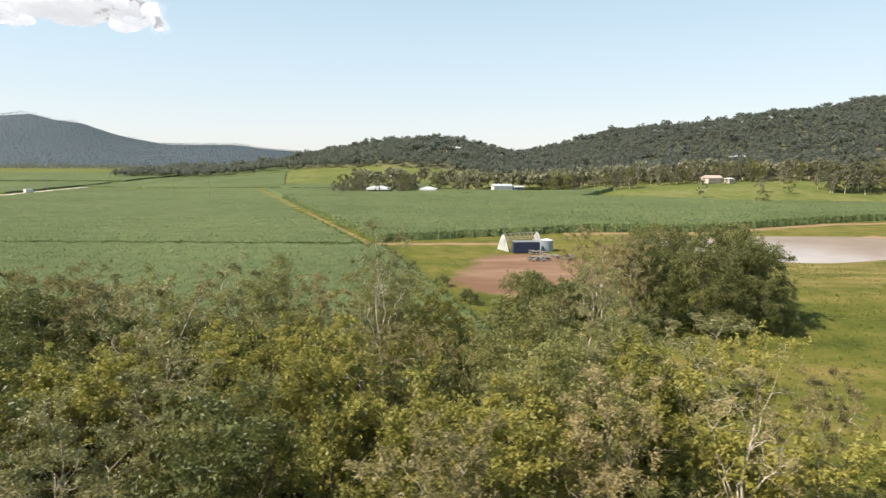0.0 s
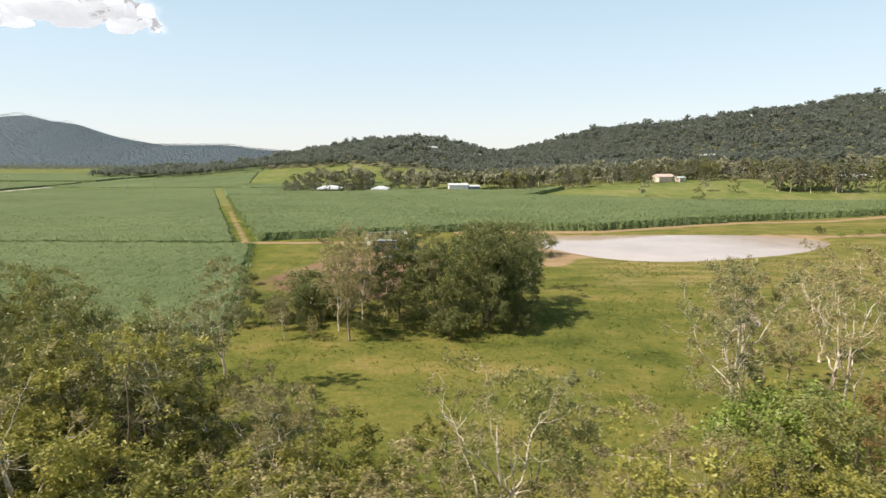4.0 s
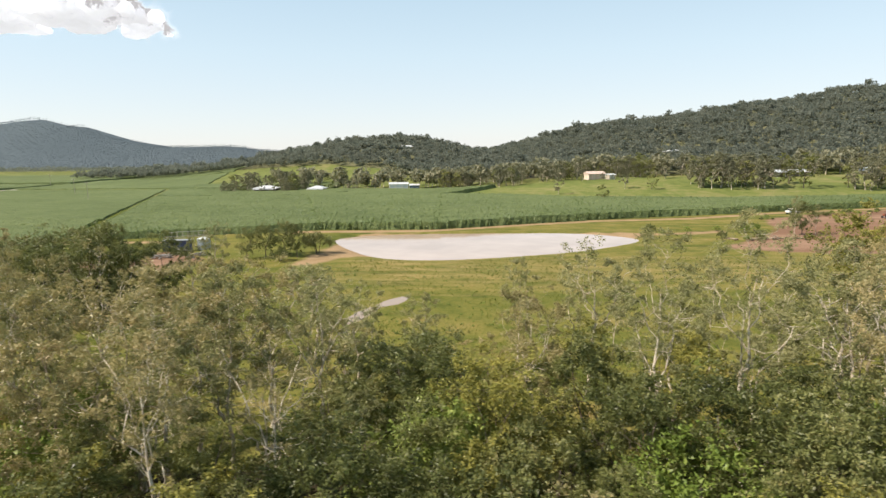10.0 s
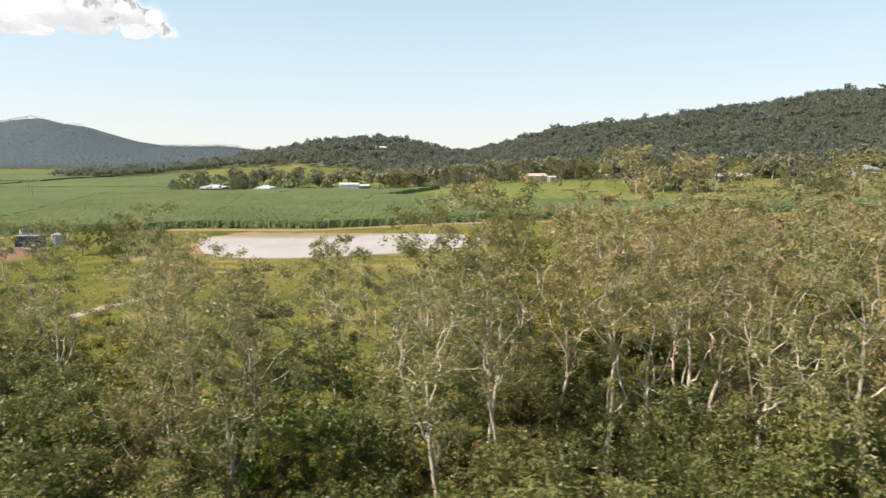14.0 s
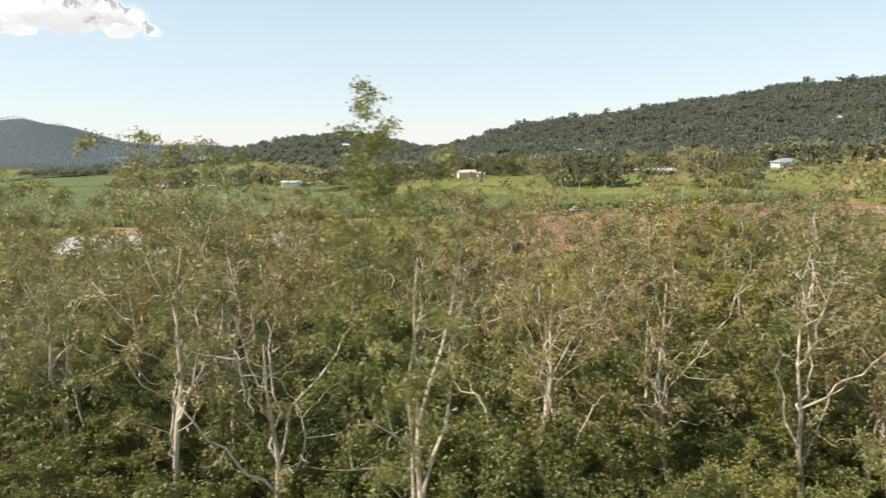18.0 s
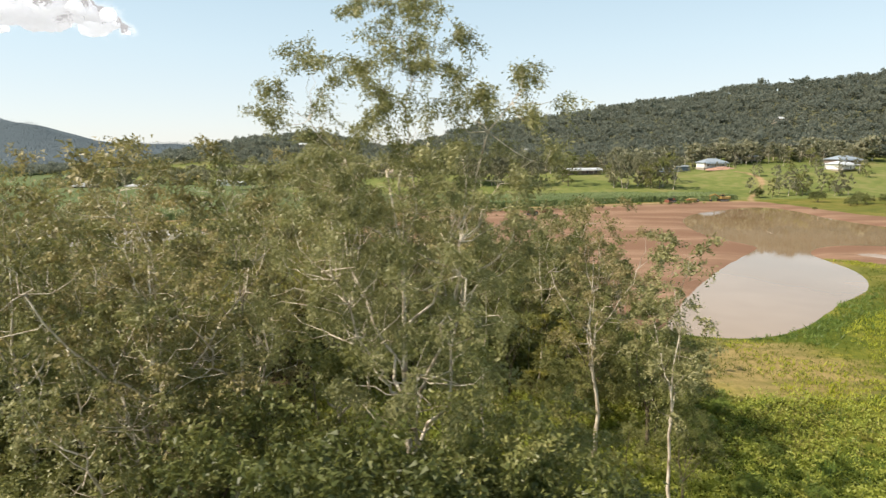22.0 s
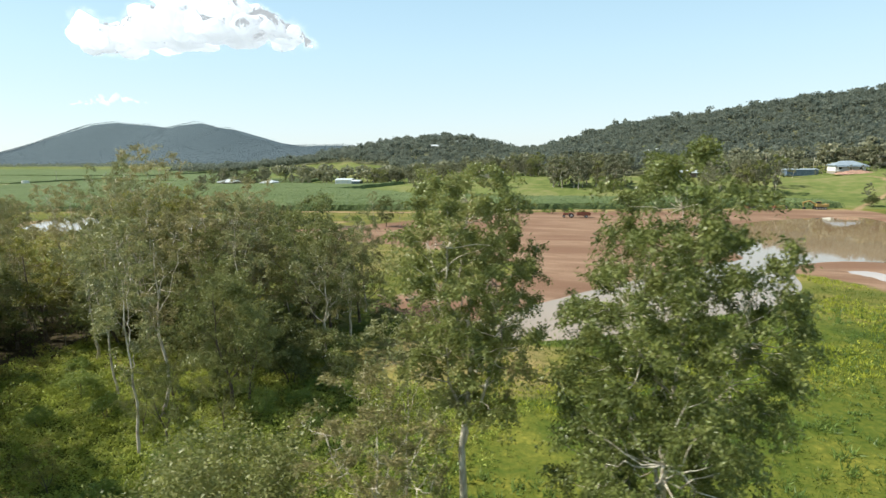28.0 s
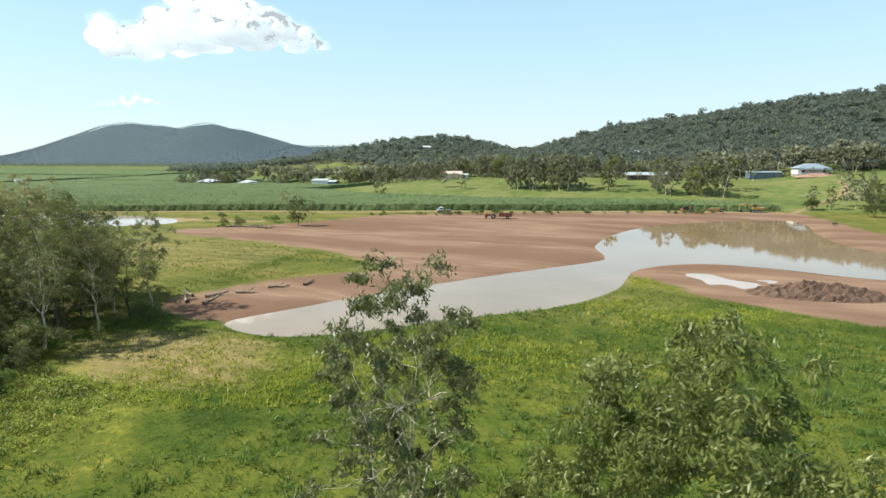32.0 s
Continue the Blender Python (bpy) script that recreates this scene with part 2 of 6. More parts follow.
RIDGE_X = [-420, -260, -200, -164, -113, -70, -5, 39, 82, 110, 160, 191, 237, 255, 298, 356, 412, 468, 576, 666, 900, 1400]
RIDGE_H = [0, 3, 11, 19, 30, 36, 38, 28, 21, 26, 38, 48, 51, 52, 57, 66, 70, 80, 88, 96, 112, 126]
RIDGE_Y = [760, 760, 750, 740, 740, 740, 740, 740, 740, 745, 745, 735, 715, 705, 690, 680, 680, 680, 680, 690, 740, 820]
MOUNT_X = [-1900, -1700, -1600, -1494, -1399, -1284, -1175, -1095, -1000, -927, -880, -828, -804, -753, -728, -665, -600, -570, -490, -410, -364, -326, -286, -250, -150, -60]
MOUNT_H = [0, 6, 18, 33, 50, 79, 106, 109, 102, 89, 95, 102, 100, 86, 86, 64, 52, 44, 41, 43, 36, 33, 28, 25, 8, 0]


def land(x, y):
    """Height of the ground."""
    x, y = np.asarray(x, float), np.asarray(y, float)
    rise = 8.0 * step(252, 345, y) * step(40, 165, x) + 3.5 * step(225, 330, y) * step(296, 350, x)
    c, top = np.interp(x, RIDGE_X, RIDGE_Y), np.interp(x, RIDGE_X, RIDGE_H)
    front = np.interp(x, [-300, 0, 80, 200, 320, 500, 900], [340, 340, 300, 310, 340, 345, 400])
    u = np.where(y < c, (y - c + front) / front, 1 - (y - c) / 420)
    u = np.clip(u, 0, 1)
    s = u * u * (3 - 2 * u) * 0.6 + u * 0.4
    h = rise + np.maximum(top - rise, 0) * s + s * 3.0 * fbm(x, y, 0.03, 3)
    mt = np.interp(x, MOUNT_X, MOUNT_H)
    um = np.clip(np.where(y < 1150, (y - 900) / 250, 1 - (y - 1150) / 500), 0, 1)
    sm = um * um * (3 - 2 * um) * 0.5 + um * 0.5
    h = np.maximum(h, mt * sm + sm * 4 * fbm(x, y, 0.02, 5))
    flat = step(0, 8, h)
    h = h + 0.12 * fbm(x, y, 0.12, 1) * (1 - flat)
    for poly, level in ((POND, -0.35), (DAM, -0.35), *((q, -0.12) for q in PUDDLES)):
        d = outside(poly, x, y)
        bed = level + np.where(d > 0, d * 0.11, np.maximum(d * 0.15, -1.2)) + 0.03 * fbm(x, y, 0.6, 9)
        h = np.where(d < 6, np.minimum(h, bed), h)
    return h


def land_at(x, y):
    return float(land(np.array([x]), np.array([y]))[0])


def link_mesh(name, verts, faces, mat, smooth=False):
    me = bpy.data.meshes.new(name)
    me.from_pydata([tuple(v) for v in verts] if not isinstance(verts, np.ndarray) else verts.tolist(), [], faces if isinstance(faces, list) else faces.tolist())
    for mm in (mat if isinstance(mat, (list, tuple)) else [mat]):
        me.materials.append(mm)
    if smooth:
        me.polygons.foreach_set("use_smooth", np.ones(len(me.polygons), bool))
    me.update()
    return me


def grid_mesh(name, xs, ys, zfun, mat, smooth=True):
    X, Y = np.meshgrid(xs, ys)
    Z = zfun(X, Y)
    nx, ny = len(xs), len(ys)
    v = np.stack([X.ravel(), Y.ravel(), Z.ravel()], 1)
    i = np.arange(nx * ny).reshape(ny, nx)
    f = np.stack([i[:-1, :-1].ravel(), i[:-1, 1:].ravel(), i[1:, 1:].ravel(), i[1:, :-1].ravel()], 1)
    return link_mesh(name, v, f, mat, smooth), X, Y


def spread(a, b, first, grow):
    out, s = [a], first
    while out[-1] < b:
        out.append(out[-1] + s)
        s *= grow
    return out


# ground material: cover masks say what lies where
m, n, l, p = material("ground_cover")
vc = n.new("ShaderNodeVertexColor"); vc.layer_name = "far"
va = n.new("ShaderNodeVertexColor"); va.layer_name = "cover"
vb = n.new("ShaderNodeVertexColor"); vb.layer_name = "growth"
sa, sb = n.new("ShaderNodeSeparateColor"), n.new("ShaderNodeSeparateColor")
l.new(va.outputs[0], sa.inputs[0]); l.new(vb.outputs[0], sb.inputs[0])
fine, mid_, big = noise_tex(n, l, 1.7, 5, 0.65), noise_tex(n, l, 0.22, 4), noise_tex(n, l, 0.035, 3)
streak = noise_tex(n, l, 0.35, 4, 0.6, "Object", (0.25, 1.0, 1.0))
grass = ramp(n, l, calc(n, l, "ADD", calc(n, l, "MULTIPLY", fine, 0.3), calc(n, l, "ADD", calc(n, l, "MULTIPLY", mid_, 0.3), calc(n, l, "MULTIPLY", noise_tex(n, l, 0.07, 3, 0.6, "Object", (0.5, 1.4, 1)), 0.4))),
             [(0.38, (0.06, 0.075, 0.016)), (0.46, (0.11, 0.12, 0.026)), (0.55, (0.17, 0.155, 0.04)), (0.63, (0.25, 0.19, 0.07))])
wide = noise_tex(n, l, 0.09, 3, 0.6)
lush = ramp(n, l, calc(n, l, "ADD", calc(n, l, "MULTIPLY", fine, 0.3), calc(n, l, "ADD", calc(n, l, "MULTIPLY", mid_, 0.3), calc(n, l, "MULTIPLY", wide, 0.4))),
            [(0.40, (0.042, 0.066, 0.012)), (0.47, (0.076, 0.10, 0.016)), (0.55, (0.128, 0.137, 0.023)), (0.62, (0.24, 0.22, 0.038))])
drygrass = ramp(n, l, calc(n, l, "ADD", calc(n, l, "MULTIPLY", fine, 0.5), calc(n, l, "MULTIPLY", streak, 0.5)),
                [(0.3, (0.16, 0.13, 0.05)), (0.5, (0.27, 0.205, 0.085)), (0.7, (0.36, 0.27, 0.12))])
soil = ramp(n, l, calc(n, l, "ADD", calc(n, l, "MULTIPLY", fine, 0.3), calc(n, l, "MULTIPLY", streak, 0.7)),
            [(0.3, (0.17, 0.10, 0.065)), (0.5, (0.265, 0.166, 0.11)), (0.7, (0.345, 0.225, 0.155))])
soil = mixc(n, l, ramp(n, l, noise_tex(n, l, 0.055, 3, 0.5, "Object", (0.35, 1.6, 1)), [(0.42, (0, 0, 0)), (0.56, (1, 1, 1))]), (0.20, 0.115, 0.075), soil)
sandc = ramp(n, l, calc(n, l, "ADD", calc(n, l, "MULTIPLY", fine, 0.5), calc(n, l, "MULTIPLY", mid_, 0.5)),
             [(0.3, (0.23, 0.16, 0.085)), (0.6, (0.34, 0.235, 0.135)), (0.8, (0.40, 0.30, 0.19))])
paddock = ramp(n, l, calc(n, l, "ADD", calc(n, l, "MULTIPLY", mid_, 0.5), calc(n, l, "MULTIPLY", big, 0.5)),
               [(0.35, (0.095, 0.122, 0.036)), (0.5, (0.145, 0.168, 0.05)), (0.66, (0.23, 0.205, 0.09))])


def edge(mask, src, width=0.16, wob=0.5):
    a = calc(n, l, "MULTIPLY_ADD", calc(n, l, "SUBTRACT", src, 0.5), wob, mask)
    a = calc(n, l, "SUBTRACT", a, 0.5 - width)
    return calc(n, l, "DIVIDE", a, 2 * width, clamp=True)


c = mixc(n, l, edge(sb.outputs[0], mid_), grass, lush)
c = mixc(n, l, edge(sb.outputs[1], streak, 0.2, 0.8), c, drygrass)
c = mixc(n, l, edge(sb.outputs[2], mid_), c, paddock)
# hill wood floor, lightened so gaps between crowns look hazy
floor_c = ramp(n, l, mid_, [(0.35, (0.10, 0.11, 0.06)), (0.65, (0.19, 0.18, 0.10))])
c = mixc(n, l, edge(sa.outputs[2], mid_), c, floor_c)
c = mixc(n, l, edge(sa.outputs[1], mid_), c, sandc)
c = mixc(n, l, edge(sa.outputs[0], mid_, 0.14, 0.6), c, soil)
sc_ = n.new("ShaderNodeSeparateColor")
l.new(vc.outputs[0], sc_.inputs[0])
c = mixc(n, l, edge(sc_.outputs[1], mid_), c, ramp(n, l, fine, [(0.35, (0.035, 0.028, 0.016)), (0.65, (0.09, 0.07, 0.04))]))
# blue haze colour painted over the far mountain ground
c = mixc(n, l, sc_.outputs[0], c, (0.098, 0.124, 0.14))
l.new(c, p.inputs["Base Color"])
p.inputs["Roughness"].default_value = 0.9
p.inputs["Specular IOR Level"].default_value = 0.05
bump(n, l, p, calc(n, l, "ADD", fine, mid_), 0.6, 0.25)
GROUND = m

xs = sorted(set([-v - 62 for v in spread(0, 2600, 4, 1.06)][::-1] + list(np.arange(-60, 332, 1.5)) + [332 + v for v in spread(0, 2200, 3, 1.06)]))
ys = sorted(set([-v - 1 for v in spread(0, 500, 6, 1.2)][::-1] + list(np.arange(0, 262, 1.5)) + [262 + v for v in spread(0, 3600, 3, 1.014)][:320]))
ys += [ys[-1] + 300, ys[-1] + 800, ys[-1] + 1600]
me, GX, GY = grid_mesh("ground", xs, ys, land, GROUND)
inside_of = lambda poly, soft: np.clip(0.5 - outside(poly, GX, GY) / (2 * soft), 0, 1)
cover = np.zeros((*GX.shape, 4)); growth = np.zeros((*GX.shape, 4)); cover[..., 3] = growth[..., 3] = 1
wob = 1.6 * fbm(GX, GY, 0.35, 21)
soft_in = lambda poly, soft: np.clip(0.5 - (outside(poly, GX, GY) + wob) / (2 * soft), 0, 1)
cover[..., 0] = np.maximum.reduce([soft_in(DIRT, 3), soft_in(BANK, 3), 0.75 * soft_in(YARD, 5)])
tongue = rounded([(176, 104), (180, 119), (196, 121), (214, 109), (206, 95), (196, 92)])
cover[..., 0] *= 1 - soft_in(tongue, 3)
lane = np.abs((GX + 27) - (GY - 144) * (-108 / 250))
track = 0.8 * np.clip(1.25 - lane / 1.3, 0, 1) * (GY > 140) * (GY < 396)
track = np.maximum(track, np.clip(1.3 - np.abs(GY - 144 - 0.04 * (GX + 27)) / 2.4, 0, 1) * (GX > -30) * (GX < 6))
road = np.clip(1.4 - np.abs(GX + 246 + (GY - 300) * 0.09) / 4.0, 0, 1) * (GY > 120) * (GY < 760)
edge_y = np.interp(GX, [20, 67, 116, 150, 183, 266, 300], [164, 168, 191, 198, 214, 243, 250])
head = np.clip(1.2 - np.abs(GY - edge_y) / 3.2, 0, 1) * (GX > 24) * (GX < 302)
drive = np.clip(1.2 - np.abs(GX - 318 - 14 * np.sin(GY / 22)) / 2.5, 0, 1) * (GY > 245) * (GY < 330)
cover[..., 1] = np.maximum.reduce([0.95 * np.clip(0.5 - (outside(SAND, GX, GY) + wob + 4.0) / 5, 0, 1), 0.95 * track, road, head, 0.7 * drive])
toe_y = np.interp(GX, [-300, -180, -60, 10, 60, 100, 200, 260, 330, 420, 700], [560, 545, 525, 490, 430, 392, 372, 366, 376, 366, 372])
cover[..., 2] = np.clip(step(0, 25, GY - toe_y) * (GX > -330) + (land(GX, GY) > 2.5) * (GY > 860), 0, 1)
growth[..., 0] = np.clip(step(196, 212, GX) * step(100, 70, GY) + step(262, 280, GX) * step(112, 100, GY) + step(-6, -20, GX) * 0.6, 0, 1)
dry = 0.2 * step(84, 104, GY) * step(40, 60, GX) * step(205, 190, GX) + 0.62 * np.exp(-(((GX - 222) / 13) ** 2 + ((GY - 58) / 9) ** 2) ** 2) + 0.13 * step(30, 60, GX) * step(200, 190, GX) * step(130, 120, GY)
growth[..., 1] = np.clip(dry + 0.12, 0, 1) * (GY < 260)
growth[..., 2] = step(250, 262, GY)
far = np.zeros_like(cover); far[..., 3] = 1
# red channel: where the mountain ground takes the painted haze tint
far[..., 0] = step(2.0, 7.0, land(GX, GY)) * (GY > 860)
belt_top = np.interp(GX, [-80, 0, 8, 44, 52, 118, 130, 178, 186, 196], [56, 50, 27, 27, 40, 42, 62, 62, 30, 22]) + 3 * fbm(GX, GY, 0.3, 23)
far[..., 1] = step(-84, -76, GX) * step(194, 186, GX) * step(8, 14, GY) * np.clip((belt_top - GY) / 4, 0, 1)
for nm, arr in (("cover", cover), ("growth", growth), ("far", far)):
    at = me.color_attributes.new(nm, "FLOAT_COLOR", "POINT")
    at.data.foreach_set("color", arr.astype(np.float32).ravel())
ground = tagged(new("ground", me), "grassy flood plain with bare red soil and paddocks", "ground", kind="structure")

# pale gravel road across the plain
m, n, l, p = material("pale_gravel")
l.new(ramp(n, l, noise_tex(n, l, 0.8, 4), [(0.3, (0.40, 0.36, 0.29)), (0.7, (0.55, 0.50, 0.42))]), p.inputs["Base Color"])
p.inputs["Roughness"].default_value = 0.95
ty = np.linspace(120, 760, 161)
tx = -248 - (ty - 300) * 0.09
tv = np.concatenate([np.stack([tx + k, ty, land(tx + k, ty) + 0.06 + (0.06 if abs(k) < 2 else 0)], 1) for k in (-3.6, -1.6, 1.6, 3.6)])
ti = np.arange(160)
tf = np.concatenate([np.stack([ti + a * 161, ti + (a + 1) * 161, ti + (a + 1) * 161 + 1, ti + a * 161 + 1], 1) for a in range(3)])
tagged(new("road", link_mesh("road", tv, tf, m, True)), "pale gravel farm road between the cane fields", "road", kind="structure")

# ---- water ----
m, n, l, p = material("muddy_water")
f = noise_tex(n, l, 0.05, 3)
l.new(ramp(n, l, f, [(0.35, (0.27, 0.175, 0.095)), (0.65, (0.33, 0.225, 0.135))]), p.inputs["Base Color"])
p.inputs["Roughness"].default_value, p.inputs["IOR"].default_value = 0.03, 1.7
bump(n, l, p, noise_tex(n, l, 2.5, 3), 0.03, 0.03)
WATER = m
m, n, l, p = material("milky_pond_water")
f = noise_tex(n, l, 0.06, 3)
l.new(ramp(n, l, f, [(0.35, (0.40, 0.30, 0.235)), (0.65, (0.50, 0.385, 0.31))]), p.inputs["Base Color"])
p.inputs["Roughness"].default_value, p.inputs["IOR"].default_value = 0.08, 1.34
bump(n, l, p, noise_tex(n, l, 2.5, 3), 0.05, 0.03)
MILKY = m


def pool(name, poly, level, mat, label, category):
    big_ = poly + (poly - poly.mean(0)) / np.linalg.norm(poly - poly.mean(0), axis=1)[:, None] * 0.8
    bm = bmesh.new()
    vs = [bm.verts.new((x, y, level)) for x, y in big_]
    es = [bm.edges.new((a, b)) for a, b in zip(vs, vs[1:] + vs[:1])]
    bmesh.ops.triangle_fill(bm, edges=es, use_beauty=True)
    bmesh.ops.recalc_face_normals(bm, faces=bm.faces)
    for fc in bm.faces:
        if fc.normal.z < 0:
            fc.normal_flip()
    me_ = bpy.data.meshes.new(name)
    bm.to_mesh(me_); bm.free()
    me_.materials.append(mat)
    return tagged(new(name, me_), label, category, kind="structure")


pool("water", POND, -0.34, MILKY, "pale milky farm pond reflecting the sky", "pond")
pool("water", DAM, -0.34, WATER, "muddy brown dam water between bare red banks", "dam")
for q in PUDDLES:
    pool("water", q, -0.10, WATER if q[0][0] < 100 else MILKY, "shallow pale puddle on wet ground", "puddle")

# ---- trees ----
def unit(v):
    return v / (np.linalg.norm(v, axis=-1, keepdims=True) + 1e-9)


def slips(c, axis, half_l, half_w, rng):
    """Small pointed leaves, three corners each."""
    k = len(c)
    side = unit(np.cross(axis, rng.normal(size=(k, 3))))
    hl, hw = np.asarray(half_l).reshape(-1, 1), np.asarray(half_w).reshape(-1, 1)
    v = np.stack([c - axis * hl * 0.7 + side * hw, c - axis * hl * 0.5 - side * hw, c + axis * hl * 1.1], 1).reshape(-1, 3)
    return v, np.arange(3 * k).reshape(-1, 3)


def blades(c, axis, half_l, half_w, rng):
    """Folded leaf blades: corners and faces, four corners each."""
    k = len(c)
    side = unit(np.cross(axis, rng.normal(size=(k, 3))))
    nrm = np.cross(axis, side)
    hl, hw = np.asarray(half_l).reshape(-1, 1), np.asarray(half_w).reshape(-1, 1)
    v = np.stack([c - axis * hl, c + side * hw + nrm * hw * 0.35, c + axis * hl, c - side * hw + nrm * hw * 0.35], 1).reshape(-1, 3)
    return v, np.arange(4 * k).reshape(-1, 4)


def soften(me_, normals):
    """Leaves take the roundness of their spray."""
    at = me_.attributes.new("custom_normal", "FLOAT_VECTOR", "POINT")
    at.data.foreach_set("vector", np.ascontiguousarray(normals, dtype=np.float32).ravel())
    return me_


def faced(v, f, normals):
    """Turn each leaf so that its front looks the way of its spray."""
    k = f.shape[1]
    q = v.reshape(-1, k, 3)
    g = np.cross(q[:, 1] - q[:, 0], q[:, 2] - q[:, 0])
    flip = (g * normals.reshape(-1, k, 3)[:, 0]).sum(1) < 0
    f = f.copy()
    f[flip] = f[flip][:, ::-1]
    return f


def tube(points, radii, sides=6):
    pts = np.array(points, float)
    d = unit(np.gradient(pts, axis=0))
    ref = np.array([0.31, 0.95, 0.05])
    u = unit(np.cross(d, ref)); w = np.cross(d, u)
    a = np.arange(sides) / sides * 2 * np.pi
    ring = pts[:, None] + (np.cos(a)[None, :, None] * u[:, None] + np.sin(a)[None, :, None] * w[:, None]) * np.array(radii)[:, None, None]
    v = ring.reshape(-1, 3)
    f = []
    for i in range(len(pts) - 1):
        for j in range(sides):
            f.append((i * sides + j, i * sides + (j + 1) % sides, (i + 1) * sides + (j + 1) % sides, (i + 1) * sides + j))
    f.append(tuple((len(pts) - 1) * sides + j for j in range(sides)))
    return v, f


def joined(pieces, tie=False):
    """Pieces in one mesh; tied, each later one grows out of the first."""
    vs, fs, o = [], [], 0
    for v, f in pieces:
        if tie and o:
            k = int(np.argmin(np.sum((pieces[0][0] - v[0]) ** 2, 1)))
            fs.append((k, o, o + 1))
        vs.append(v)
        fs += [tuple(i + o for i in q) for q in f]
        o += len(v)
    return np.concatenate(vs), fs


def sway(rng, p, d, length, wander, lift, parts):
    """A crooked line from p along d, bending smoothly."""
    pts, q, e, drift = [p], p.copy(), d.copy(), np.zeros(3)
    for _ in range(parts):
        drift = drift * 0.45 + rng.normal(size=3) * 0.8
        e = unit(e * 0.75 + d * 0.4 + drift * wander + np.array([0, 0, lift]))
        q = q + e * length / parts
        pts.append(q.copy())
    return np.array(pts), e


def skeleton_of(rng, height, fork, leaders, lean, kids, girth, wander=0.16, reach=1.0, bough=(0.3, 0.52)):
    """Trunk, limbs with their boughs and twigs, and the twig ends."""
    trunk, e = sway(rng, np.zeros(3), np.array([rng.normal() * 0.06, rng.normal() * 0.06, 1.0]), height * fork, wander * 0.45, 0.05, 6)
    trunk[0, 2] = -0.3
    rad = np.linspace(girth, girth * 0.72, len(trunk)); rad[0] *= 1.45
    limbs, tips = [], []
    turn = rng.uniform(0, 6.28)
    for i in range(leaders):
        a = turn + i * 6.283 / leaders + rng.normal() * 0.3
        tilt = radians(lean) * (0.35 if i == 0 else rng.uniform(0.75, 1.25))
        d = np.array([np.cos(a) * np.sin(tilt), np.sin(a) * np.sin(tilt), np.cos(tilt)])
        length = height * (1 - fork) * (1.0 if i == 0 else rng.uniform(0.72, 1.0)) * reach
        start = trunk[-1] if i < 3 else trunk[-2]
        pts, e = sway(rng, start, d, length, wander, 0.08, 8)
        r0 = girth * (0.55 if i == 0 else 0.40)
        pieces = [tube(pts, np.linspace(r0, r0 * 0.16, len(pts)), 6)]
        tips += [pts[-1], pts[-2] + rng.normal(size=3) * 0.3]
        for k in range(kids):
            at = 2 + int(rng.uniform(0, 6.2)) if bough[0] > 0.25 else 1 + (k * 7 // kids + rng.randint(0, 2)) % 7
            b = rng.uniform(0, 6.28)
            d2 = unit(unit(pts[at] - pts[at - 1]) * 0.55 + np.array([np.cos(b), np.sin(b), rng.uniform(-0.1, 0.5)]))
            p2, e2 = sway(rng, pts[at], d2, length * rng.uniform(*bough) * (1.15 - 0.06 * at), wander * 1.3, 0.05, 5)
            r2 = r0 * (1 - at / 9.5) * 0.62
            pieces.append(tube(p2, np.linspace(r2, r2 * 0.2, len(p2)), 5))
            tips += [p2[-1], p2[-2] + rng.normal(size=3) * 0.25, p2[-3] + rng.normal(size=3) * 0.35]
            for _ in range(2):
                at2 = int(rng.uniform(2, 5))
                d3 = unit(unit(p2[at2] - p2[at2 - 1]) * 0.5 + rng.normal(size=3) * 0.7 + np.array([0, 0, 0.25]))
                p3, e3 = sway(rng, p2[at2], d3, length * rng.uniform(0.13, 0.24), wander * 1.5, 0.0, 3)
                pieces.append(tube(p3, np.linspace(r2 * 0.4, r2 * 0.1, len(p3)), 4))
                tips += [p3[-1]]
        limbs.append(joined(pieces, True))
    return tube(trunk, rad, 8), limbs, np.array(tips)


def leafage(rng, tips, per, spread_r, size, droop, ratio=0.36, flat=0.75, cut=slips, twigs=7):
    """Leaves along short drooping twigs round each bough end, uneven from spray to spray: corners, faces, normals."""
    heart = tips.mean(0) * np.array([1, 1, 0.9])
    num = np.maximum(3, (per * rng.uniform(0.25, 1.75, len(tips)))).astype(int)
    which = np.repeat(np.arange(len(tips)), num)
    way = unit(rng.normal(size=(len(tips), twigs, 3)) + 0.45 * unit(tips - heart)[:, None])
    way[..., 2] *= flat
    reach = spread_r * rng.uniform(0.5, 1.3, (len(tips), twigs))
    pick = rng.randint(0, twigs, len(which))
    d, r = way[which, pick], reach[which, pick][:, None]
    u = rng.uniform(0.05, 1, (len(which), 1)) ** 0.7
    off = d * u * r + np.array([0, 0, -0.4 * droop]) * r * u * u + rng.normal(size=d.shape) * spread_r * 0.13
    c = tips[which] + off
    axis = unit(rng.normal(size=c.shape) * 0.65 + d * 0.4 + np.array([0, 0, -droop]))
    s = size * rng.uniform(0.6, 1.35, len(c))
    v, f = cut(c, axis, s * 0.5, s * ratio * 0.5, rng)
    nr = unit(off / spread_r * 0.75 + unit(c - heart) * 0.5 + rng.normal(size=c.shape) * 0.42 + np.array([0, 0, 0.22]))
    nr = np.repeat(nr, f.shape[1], 0)
    return v, faced(v, f, nr), nr


